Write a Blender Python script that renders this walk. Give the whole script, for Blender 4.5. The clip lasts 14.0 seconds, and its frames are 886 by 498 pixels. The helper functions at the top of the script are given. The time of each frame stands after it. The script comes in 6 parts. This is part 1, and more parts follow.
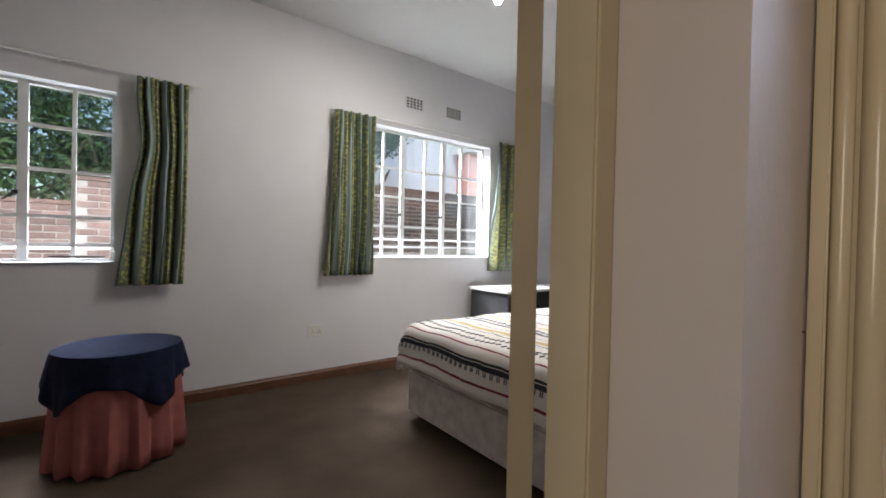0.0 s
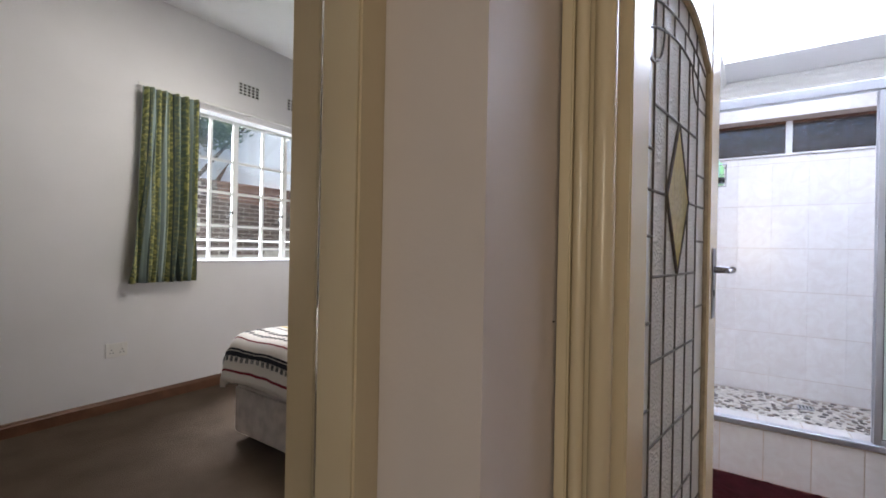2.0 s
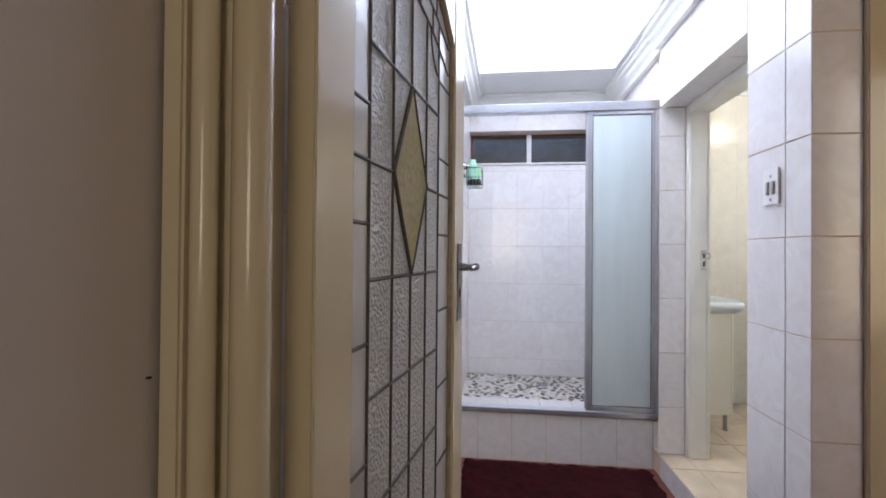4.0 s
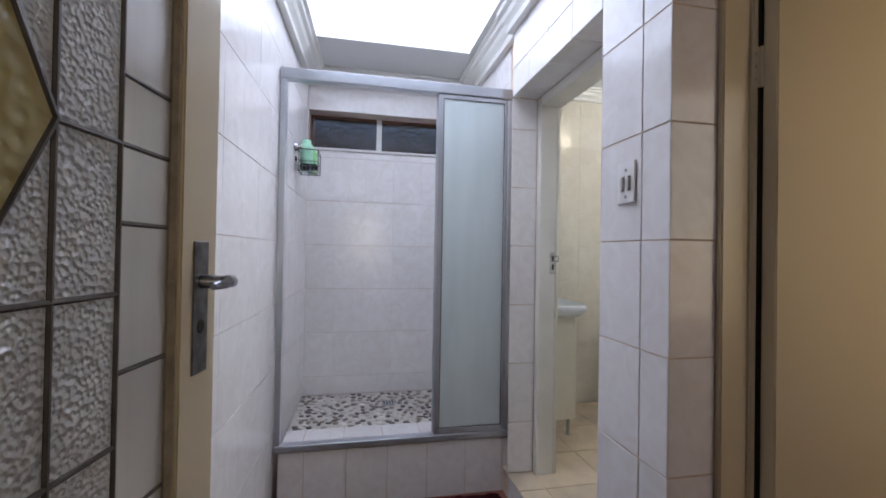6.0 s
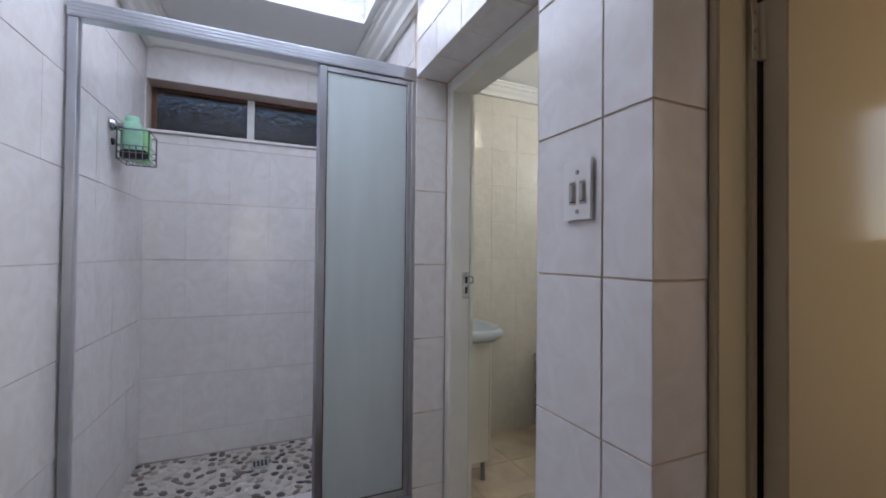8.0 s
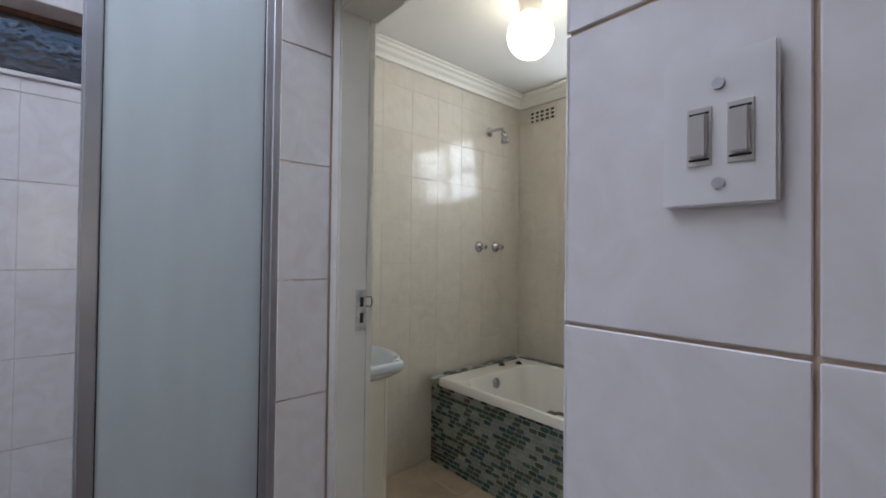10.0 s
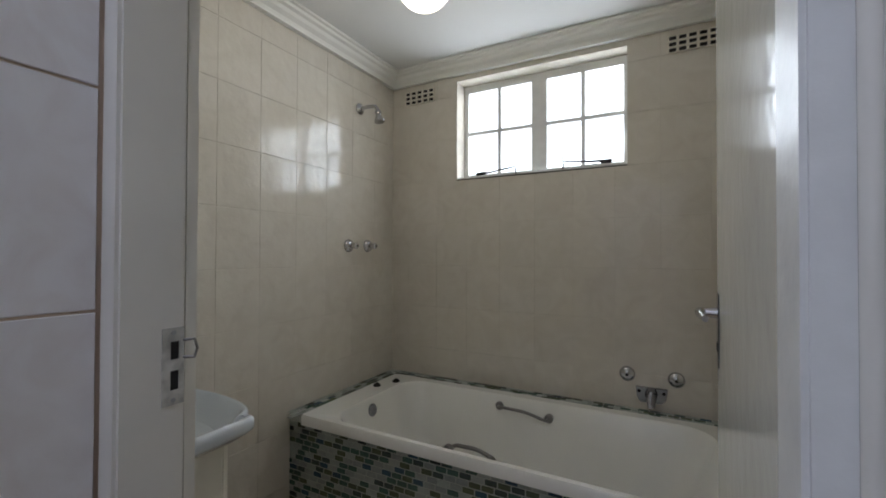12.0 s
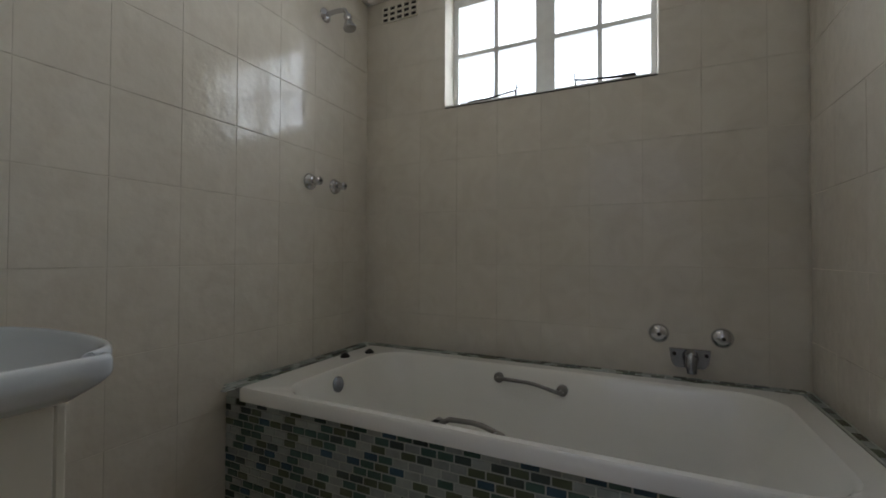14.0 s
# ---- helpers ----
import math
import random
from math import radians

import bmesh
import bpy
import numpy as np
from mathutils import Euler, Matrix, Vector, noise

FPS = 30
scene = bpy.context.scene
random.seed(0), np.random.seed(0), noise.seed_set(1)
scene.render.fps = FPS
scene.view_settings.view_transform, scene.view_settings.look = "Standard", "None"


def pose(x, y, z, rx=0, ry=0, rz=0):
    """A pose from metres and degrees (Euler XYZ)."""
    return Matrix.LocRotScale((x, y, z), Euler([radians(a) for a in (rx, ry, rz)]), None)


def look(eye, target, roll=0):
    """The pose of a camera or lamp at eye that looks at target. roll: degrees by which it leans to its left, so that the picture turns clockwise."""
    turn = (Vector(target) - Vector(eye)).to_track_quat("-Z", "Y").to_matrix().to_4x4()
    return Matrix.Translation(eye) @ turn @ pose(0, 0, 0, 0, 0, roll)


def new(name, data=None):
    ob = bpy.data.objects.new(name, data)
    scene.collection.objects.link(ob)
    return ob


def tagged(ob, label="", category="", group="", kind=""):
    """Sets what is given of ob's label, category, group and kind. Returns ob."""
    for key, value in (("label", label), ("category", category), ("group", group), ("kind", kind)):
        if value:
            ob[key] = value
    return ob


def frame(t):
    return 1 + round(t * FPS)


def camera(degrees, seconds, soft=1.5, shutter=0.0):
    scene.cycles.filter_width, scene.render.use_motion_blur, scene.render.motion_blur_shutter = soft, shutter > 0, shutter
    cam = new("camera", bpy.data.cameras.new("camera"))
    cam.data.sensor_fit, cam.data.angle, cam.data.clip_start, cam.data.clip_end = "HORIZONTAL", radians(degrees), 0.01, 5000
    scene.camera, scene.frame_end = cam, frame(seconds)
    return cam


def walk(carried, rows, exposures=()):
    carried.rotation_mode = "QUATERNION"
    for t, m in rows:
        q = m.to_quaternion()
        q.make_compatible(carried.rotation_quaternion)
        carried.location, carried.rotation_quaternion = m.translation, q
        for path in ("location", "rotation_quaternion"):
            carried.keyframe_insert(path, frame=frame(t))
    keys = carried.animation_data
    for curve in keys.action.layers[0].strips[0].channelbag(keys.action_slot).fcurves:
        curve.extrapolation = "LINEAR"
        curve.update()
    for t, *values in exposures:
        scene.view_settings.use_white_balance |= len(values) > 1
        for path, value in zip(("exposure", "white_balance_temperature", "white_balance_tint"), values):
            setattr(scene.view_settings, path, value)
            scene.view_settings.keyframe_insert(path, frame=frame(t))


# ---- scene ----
cam = camera(92.9, 14.0, soft=1.75)
PATH = [
    (0, (-0.043, 0.292, 1.238), (1.168, 1.883, 1.216), 1.3),
    (0.5, (-0.022, 0.26, 1.24), (1.319, 1.743, 1.223), 1.2),
    (1, (0.007, 0.238, 1.24), (1.459, 1.613, 1.231), 1.2),
    (1.5, (0.039, 0.227, 1.239), (1.593, 1.485, 1.236), 1.2),
    (2, (0.082, 0.227, 1.237), (1.745, 1.338, 1.237), 1.1),
    (2.5, (0.151, 0.228, 1.234), (1.923, 1.156, 1.239), 1.1),
    (3, (0.223, 0.23, 1.242), (2.106, 0.905, 1.247), 0.9),
    (3.5, (0.319, 0.217, 1.23), (2.277, 0.626, 1.244), 0.7),
    (4, (0.447, 0.17, 1.229), (2.435, 0.39, 1.246), 0.5),
    (4.2, (0.498, 0.14, 1.233), (2.491, 0.313, 1.246), 0.6),
    (6.3, (0.925, -0.02, 1.242), (2.869, -0.489, 1.269), 0.7),
    (6.5, (0.966, -0.046, 1.236), (2.904, -0.541, 1.267), 0.5),
    (7, (1.108, -0.109, 1.246), (3.026, -0.676, 1.274), 0.6),
    (7.5, (1.217, -0.146, 1.299), (3.094, -0.835, 1.329), 0.6),
    (8, (1.304, -0.172, 1.325), (3.128, -0.993, 1.354), 0.6),
    (8.2, (1.366, -0.179, 1.332), (3.159, -1.065, 1.36), 0.6),
    (10.3, (1.931, -0.399, 1.361), (3.35, -1.809, 1.39), 0.6),
    (10.5, (1.986, -0.406, 1.366), (3.344, -1.874, 1.397), 0.5),
    (11, (2.111, -0.421, 1.373), (3.286, -2.039, 1.403), 0.4),
    (11.5, (2.163, -0.488, 1.362), (3.201, -2.197, 1.391), 0.2),
    (12, (2.227, -0.625, 1.363), (3.176, -2.385, 1.389), 0.2),
    (12.5, (2.316, -0.759, 1.357), (3.216, -2.545, 1.384), 0.2),
    (13, (2.405, -0.874, 1.325), (3.286, -2.669, 1.352), 0.3),
    (13.5, (2.443, -0.956, 1.216), (3.302, -2.762, 1.249), 0.3),
    (14, (2.462, -1.006, 1.087), (3.322, -2.811, 1.119), 0.3),
]
EXPOSURES = [(0.0, 0.70), (0.5, 0.80), (1.0, 0.82), (1.5, 0.74), (2.5, 0.60), (3.0, 0.55), (4.2, 0.24), (6.3, -0.48), (8.2, -0.78), (10.3, -0.86), (11.5, -1.12), (12.5, -1.59), (14.0, -1.80)]
walk(cam, [(t, look(eye, target, roll)) for t, eye, target, roll in PATH], EXPOSURES)


# ---------------------------------------------------------------- exposure is keyed with the walk above
# world and sun
world = bpy.data.worlds.new("sky")
scene.world = world
world.use_nodes = True
_n = world.node_tree.nodes
_sky = _n.new("ShaderNodeTexSky")
_sky.sky_type, _sky.sun_disc = "NISHITA", False
_sky.sun_elevation, _sky.sun_rotation = radians(52), radians(205)
world.node_tree.links.new(_sky.outputs[0], _n["Background"].inputs[0])
_n["Background"].inputs[1].default_value = 0.12

sun = new("sun", bpy.data.lights.new("sun", "SUN"))
sun.data.energy, sun.data.angle, sun.data.color = 1.5, radians(14), (1.0, 0.96, 0.9)
sun.matrix_basis = look((0, 0, 10), (-math.sin(radians(205)) * 6, -math.cos(radians(205)) * 6, 2.3))


def area(name, eye, target, w, h, watts, colour):
    ob = new(name, bpy.data.lights.new(name, "AREA"))
    d = ob.data
    d.shape, d.size, d.size_y, d.energy, d.color = "RECTANGLE", w, h, watts, colour
    ob.matrix_basis = look(eye, target)
    return ob


area("skylight_daylight", (2.74, -0.18, 2.56), (2.74, -0.18, 0), 1.26, 0.94, 23, (0.80, 0.88, 1.14))
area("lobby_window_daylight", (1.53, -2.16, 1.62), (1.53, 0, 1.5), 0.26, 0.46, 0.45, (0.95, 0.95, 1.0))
# added warm fill, out of view, that lifts the lobby door and pillar side
area("passage_fill_light", (0.76, -1.66, 1.5), (1.76, -1.5, 1.4), 0.6, 1.2, 4.8, (1.0, 0.80, 0.55))
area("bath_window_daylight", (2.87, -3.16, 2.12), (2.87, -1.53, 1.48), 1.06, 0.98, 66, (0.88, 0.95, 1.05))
# added warm fill for the hall, shining through an opening out of view
area("hall_fill_light", (-2.62, -0.35, 1.6), (0, -0.35, 1.6), 0.9, 1.2, 14, (1.0, 0.86, 0.67))

area("bedroom_sky_daylight", (1.2, 5.35, 3.55), (1.2, 2.2, 0.2), 4.4, 1.1, 900, (0.88, 0.93, 1.04))

spot = new("bedroom_spot_bulb", bpy.data.lights.new("bedroom_spot_bulb", "SPOT"))
spot.data.energy, spot.data.color, spot.data.shadow_soft_size = 53, (1.0, 0.95, 0.88), 0.40
spot.data.spot_size, spot.data.spot_blend = radians(160), 0.7
spot.matrix_basis = look((1.97, 2.38, 2.86), (1.2, 3.4, 0.6))

# ---------------------------------------------------------------- materials


def material(name, colour, rough=0.5, metal=0.0, vary=0.12, scale=6.0, bump=0.1, bump_scale=60.0, island=0.0, coat=0.0, tint=None, spec=0.5, veins=0.0):
    """Principled surface with colour drift at two scales, optional per-piece drift, and fine relief."""
    m = bpy.data.materials.new(name)
    m.use_nodes = True
    nt = m.node_tree
    b = nt.nodes["Principled BSDF"]
    b.inputs["Metallic"].default_value = metal
    b.inputs["Specular IOR Level"].default_value = spec
    b.inputs["Coat Weight"].default_value = coat
    tc = nt.nodes.new("ShaderNodeTexCoord")
    n1 = nt.nodes.new("ShaderNodeTexNoise")
    n1.inputs["Scale"].default_value, n1.inputs["Detail"].default_value = scale, 6
    n1.inputs["Distortion"].default_value = veins
    n2 = nt.nodes.new("ShaderNodeTexNoise")
    n2.inputs["Scale"].default_value, n2.inputs["Detail"].default_value = bump_scale, 3
    geo = nt.nodes.new("ShaderNodeNewGeometry")
    nt.links.new(geo.outputs["Position"], n1.inputs["Vector"])
    nt.links.new(geo.outputs["Position"], n2.inputs["Vector"])
    mix = nt.nodes.new("ShaderNodeMix")
    mix.data_type = "RGBA"
    dark = tint if tint else tuple(c * (1 - vary * 2) for c in colour)
    mix.inputs[6].default_value = (*colour, 1)
    mix.inputs[7].default_value = (*dark, 1)
    ramp = nt.nodes.new("ShaderNodeMapRange")
    ramp.inputs[1].default_value, ramp.inputs[2].default_value = 0.35, 0.75
    ramp.inputs[4].default_value = 1.0 if not tint else 0.9
    nt.links.new(n1.outputs[0], ramp.inputs[0])
    nt.links.new(ramp.outputs[0], mix.inputs[0])
    last = mix.outputs[2]
    if island:
        info = nt.nodes.new("ShaderNodeObjectInfo")
        hsv = nt.nodes.new("ShaderNodeHueSaturation")
        r = nt.nodes.new("ShaderNodeMapRange")
        r.inputs[3].default_value, r.inputs[4].default_value = 1 - island, 1 + island
        nt.links.new(info.outputs["Random"], r.inputs[0])
        nt.links.new(r.outputs[0], hsv.inputs["Value"])
        nt.links.new(last, hsv.inputs["Color"])
        last = hsv.outputs[0]
    nt.links.new(last, b.inputs["Base Color"])
    rr = nt.nodes.new("ShaderNodeMapRange")
    rr.inputs[3].default_value, rr.inputs[4].default_value = max(0.02, rough * 0.92), min(1, rough * 1.08)
    nt.links.new(n1.outputs[0], rr.inputs[0])
    nt.links.new(rr.outputs[0], b.inputs["Roughness"])
    if bump:
        bp = nt.nodes.new("ShaderNodeBump")
        bp.inputs["Strength"].default_value, bp.inputs["Distance"].default_value = bump, 0.01
        nt.links.new(n2.outputs[0], bp.inputs["Height"])
        nt.links.new(bp.outputs[0], b.inputs["Normal"])
    return m


def glass(name, colour, rough=0.0, bump=0.0, scale=60.0, see=0.0):
    """Clear, wavy or frosted sheet glass: transmission, with a share let straight through."""
    m = bpy.data.materials.new(name)
    m.use_nodes = True
    nt = m.node_tree
    b = nt.nodes["Principled BSDF"]
    b.inputs["Base Color"].default_value = (*colour, 1)
    b.inputs["Roughness"].default_value = rough
    b.inputs["Transmission Weight"].default_value = 1.0
    b.inputs["IOR"].default_value = 1.45
    if bump:
        tx = nt.nodes.new("ShaderNodeTexVoronoi")
        tx.feature = "SMOOTH_F1"
        tx.inputs["Scale"].default_value = scale
        geo = nt.nodes.new("ShaderNodeNewGeometry")
        nt.links.new(geo.outputs["Position"], tx.inputs["Vector"])
        bp = nt.nodes.new("ShaderNodeBump")
        bp.inputs["Strength"].default_value, bp.inputs["Distance"].default_value = bump, 0.01
        nt.links.new(tx.outputs["Distance"], bp.inputs["Height"])
        nt.links.new(bp.outputs[0], b.inputs["Normal"])
    if see:
        tr = nt.nodes.new("ShaderNodeBsdfTransparent")
        tr.inputs[0].default_value = (*colour, 1)
        mx = nt.nodes.new("ShaderNodeMixShader")
        mx.inputs[0].default_value = see
        nt.links.new(b.outputs[0], mx.inputs[1])
        nt.links.new(tr.outputs[0], mx.inputs[2])
        nt.links.new(mx.outputs[0], nt.nodes["Material Output"].inputs[0])
    return m


def frosted(name, colour):
    """Acid-etched sheet: mostly diffuse light through it, and a soft sheen."""
    m = bpy.data.materials.new(name)
    m.use_nodes = True
    nt = m.node_tree
    b = nt.nodes["Principled BSDF"]
    b.inputs["Base Color"].default_value = (*colour, 1)
    b.inputs["Roughness"].default_value = 0.35
    tl = nt.nodes.new("ShaderNodeBsdfTranslucent")
    no = nt.nodes.new("ShaderNodeTexNoise")
    no.inputs["Scale"].default_value = 4
    mc = nt.nodes.new("ShaderNodeMix")
    mc.data_type = "RGBA"
    mc.inputs[6].default_value = (*colour, 1)
    mc.inputs[7].default_value = (*[c * 0.85 for c in colour], 1)
    nt.links.new(no.outputs[0], mc.inputs[0])
    nt.links.new(mc.outputs[2], tl.inputs[0])
    nt.links.new(mc.outputs[2], b.inputs["Base Color"])
    mx = nt.nodes.new("ShaderNodeMixShader")
    mx.inputs[0].default_value = 0.28
    nt.links.new(b.outputs[0], mx.inputs[1])
    nt.links.new(tl.outputs[0], mx.inputs[2])
    nt.links.new(mx.outputs[0], nt.nodes["Material Output"].inputs[0])
    return m


def pressed(name, colour, bump, scale):
    """Pressed church glass: rippled, glossy, half milky."""
    m = frosted(name, colour)
    nt = m.node_tree
    b = nt.nodes["Principled BSDF"]
    b.inputs["Roughness"].default_value = 0.15
    b.inputs["Transmission Weight"].default_value = 0.25
    nt.nodes["Mix Shader"].inputs[0].default_value = 0.42
    tx = nt.nodes.new("ShaderNodeTexVoronoi")
    tx.feature = "SMOOTH_F1"
    tx.inputs["Scale"].default_value = scale
    geo = nt.nodes.new("ShaderNodeNewGeometry")
    nt.links.new(geo.outputs["Position"], tx.inputs["Vector"])
    bp = nt.nodes.new("ShaderNodeBump")
    bp.inputs["Strength"].default_value, bp.inputs["Distance"].default_value = bump, 0.014
    nt.links.new(tx.outputs["Distance"], bp.inputs["Height"])
    nt.links.new(bp.outputs[0], b.inputs["Normal"])
    return m


def glowing(name, colour, strength):
    m = bpy.data.materials.new(name)
    m.use_nodes = True
    b = m.node_tree.nodes["Principled BSDF"]
    b.inputs["Base Color"].default_value = (0.9, 0.9, 0.88, 1)
    b.inputs["Emission Color"].default_value = (*colour, 1)
    b.inputs["Emission Strength"].default_value = strength
    return m


PLASTER = material("white_plaster", (0.80, 0.79, 0.805), 0.75, vary=0.03, scale=2.0, bump=0.08, bump_scale=90)
CEILING = material("ceiling_paint", (0.80, 0.80, 0.78), 0.8, vary=0.03, scale=1.5, bump=0.05)
HALLWALL = material("hall_plaster", (0.60, 0.55, 0.53), 0.55, vary=0.03, scale=3.0, bump=0.08, bump_scale=45)
# for unseen lobby walls: warm colour chosen to tint the light they bounce
BOUNCEWALL = material("warm_bounce_plaster", (0.74, 0.58, 0.38), 0.6, vary=0.03, scale=3.0, bump=0.08, bump_scale=45)
CORNICE = material("cornice_paint", (0.85, 0.84, 0.79), 0.5, vary=0.03, scale=3.0, bump=0.04)
CREAM = material("cream_gloss_paint", (0.61, 0.525, 0.37), 0.18, vary=0.012, scale=2.0, bump=0.05, bump_scale=25)
OCHRE = material("ochre_cream_gloss_paint", (0.62, 0.53, 0.36), 0.14, vary=0.012, scale=2.0, bump=0.06, bump_scale=9)
WHITEWOOD = material("white_gloss_paint", (0.78, 0.75, 0.68), 0.25, vary=0.06, scale=5.0, bump=0.05, bump_scale=25)
DOORWHITE = material("door_white_paint", (0.72, 0.72, 0.67), 0.11, vary=0.04, scale=3.0, bump=0.09, bump_scale=16)
TILE = material("pale_glazed_tile", (0.83, 0.805, 0.79), 0.13, vary=0.05, scale=11.0, bump=0.07, bump_scale=12, island=0.02, tint=(0.752, 0.702, 0.675), veins=1.6)
BATHTILE = material("cream_glazed_tile", (0.71, 0.665, 0.585), 0.05, vary=0.06, scale=9.0, bump=0.24, bump_scale=21, island=0.02, tint=(0.645, 0.595, 0.515), veins=1.2, coat=0.3)
SHOWERGROUT = material("pale_pink_grout", (0.66, 0.55, 0.48), 0.9, vary=0.1, scale=8.0, bump=0.2)
GROUT = material("tan_grout", (0.72, 0.56, 0.42), 0.9, vary=0.15, scale=8.0, bump=0.2)
BATHGROUT = material("grey_cream_grout", (0.70, 0.65, 0.56), 0.9, vary=0.12, scale=8.0, bump=0.2)
FLOORTILE = material("ochre_floor_tile", (0.62, 0.50, 0.36), 0.3, vary=0.14, scale=7.0, bump=0.1, bump_scale=20, island=0.06)
CARPET = material("brown_carpet", (0.125, 0.090, 0.066), 0.95, vary=0.18, scale=3.0, bump=0.7, bump_scale=260, spec=0.1)
REDFLOOR = material("red_cement_floor", (0.30, 0.10, 0.07), 0.4, vary=0.2, scale=5.0, bump=0.1)
RUG = material("crimson_rug", (0.040, 0.005, 0.007), 0.95, vary=0.25, scale=14.0, bump=0.9, bump_scale=180, spec=0.1)
BASEWOOD = material("brown_stained_wood", (0.17, 0.075, 0.04), 0.4, vary=0.2, scale=12.0, bump=0.1)
CHROME = material("chrome", (0.55, 0.55, 0.57), 0.12, metal=1.0, vary=0.05, bump=0.0)
STEEL = material("brushed_steel", (0.42, 0.42, 0.43), 0.34, metal=1.0, vary=0.12, scale=20.0, bump=0.05)
GRIPSTEEL = material("dull_grip_metal", (0.24, 0.23, 0.22), 0.3, metal=0.9, vary=0.1, scale=20.0, bump=0.0)
DARKCHROME = material("dull_chrome", (0.34, 0.35, 0.39), 0.16, metal=1.0, vary=0.1, scale=20.0, bump=0.0)
ALU = material("satin_aluminium", (0.55, 0.57, 0.61), 0.32, metal=0.85, vary=0.06, scale=9.0, bump=0.03)
IRON = material("black_iron", (0.03, 0.028, 0.026), 0.45, metal=0.6, vary=0.2, bump=0.1)
# near-black for dark things, and for shade painted into holes, slots and gaps
DARK = material("dark_and_hole_shade", (0.02, 0.018, 0.016), 0.8, vary=0.1, bump=0.0)
WINDOWWHITE = material("window_white_paint", (0.78, 0.78, 0.76), 0.35, vary=0.06, scale=20.0, bump=0.1)
ENAMEL = material("white_bath_enamel", (0.86, 0.85, 0.80), 0.12, vary=0.03, scale=3.0, bump=0.0, coat=0.3)
PORCELAIN = material("white_porcelain", (0.76, 0.82, 0.88), 0.10, vary=0.02, bump=0.0, coat=0.3)
CABINET = material("cream_laminate", (0.74, 0.70, 0.60), 0.3, vary=0.03, bump=0.02)
PLASTIC = material("ivory_plastic", (0.80, 0.78, 0.75), 0.3, vary=0.03, bump=0.0)
LIME = material("lime_plastic", (0.34, 0.66, 0.30), 0.35, vary=0.08, scale=30.0, bump=0.0)
GREEN = material("mint_plastic", (0.36, 0.68, 0.48), 0.35, vary=0.1, scale=30.0, bump=0.0)
LEAD = material("lead_came", (0.13, 0.12, 0.11), 0.5, metal=0.5, vary=0.2, scale=30.0, bump=0.15)
PUTTY = material("old_putty", (0.33, 0.27, 0.19), 0.8, vary=0.2, scale=30.0, bump=0.3)
CLEAR = glass("window_glass", (0.97, 0.98, 0.98), 0.0, see=0.9)
OBSCURE = glass("obscure_window_glass", (0.97, 0.98, 0.98), 0.15, bump=0.5, scale=90, see=0.75)
DARKOBSCURE = glass("dim_obscure_glass", (0.62, 0.68, 0.74), 0.12, bump=0.8, scale=55, see=0.25)

CATHEDRAL = pressed("cathedral_glass", (0.99, 0.99, 0.97), 1.0, 150)
BORDERGLASS = pressed("plain_border_glass", (0.86, 0.86, 0.84), 0.12, 25)
AMBER = pressed("amber_glass", (0.74, 0.64, 0.30), 0.5, 60)
FROST = frosted("frosted_shower_glass", (0.84, 0.92, 0.92))
GLOBE = glowing("opal_globe", (1.0, 0.89, 0.70), 12.5)
SPOTGLOW = glowing("spot_glow", (1.0, 0.95, 0.88), 12.0)
LEAF = material("garden_leaf", (0.06, 0.11, 0.035), 0.5, vary=0.3, scale=1.5, bump=0.0, tint=(0.025, 0.05, 0.02))
BARK = material("bark", (0.10, 0.075, 0.055), 0.9, vary=0.3, scale=9.0, bump=0.5)
DARKBRICK = material("dark_face_brick", (0.075, 0.048, 0.038), 0.85, vary=0.25, scale=6.0, bump=0.3, island=0.45)
BRICK = material("face_brick", (0.17, 0.105, 0.085), 0.85, vary=0.2, scale=10.0, bump=0.3, island=0.3)
MORTAR = material("pale_mortar", (0.36, 0.33, 0.29), 0.9, vary=0.15, scale=8.0, bump=0.3)
ORANGE = material("salmon_render", (0.72, 0.30, 0.19), 0.8, vary=0.06, scale=1.0, bump=0.1)
PALEBLUE = material("pale_render", (0.72, 0.76, 0.80), 0.8, vary=0.05, scale=0.8, bump=0.1)
GRASS = material("lawn", (0.09, 0.12, 0.05), 0.9, vary=0.3, scale=2.0, bump=0.6, bump_scale=40)
NAVY = material("navy_cotton", (0.012, 0.018, 0.05), 0.9, vary=0.2, scale=20.0, bump=0.3, bump_scale=400, spec=0.2)
PINK = material("dusty_pink_cotton", (0.46, 0.16, 0.15), 0.9, vary=0.1, scale=10.0, bump=0.3, bump_scale=400, spec=0.2)
DIVAN = material("divan_fabric", (0.72, 0.645, 0.595), 0.85, vary=0.15, scale=14.0, bump=0.2, bump_scale=200)
DESKTOP = material("pale_desk_top", (0.70, 0.70, 0.68), 0.35, vary=0.04, bump=0.0)
DESKDARK = material("charcoal_laminate", (0.07, 0.07, 0.075), 0.5, vary=0.1, bump=0.0)


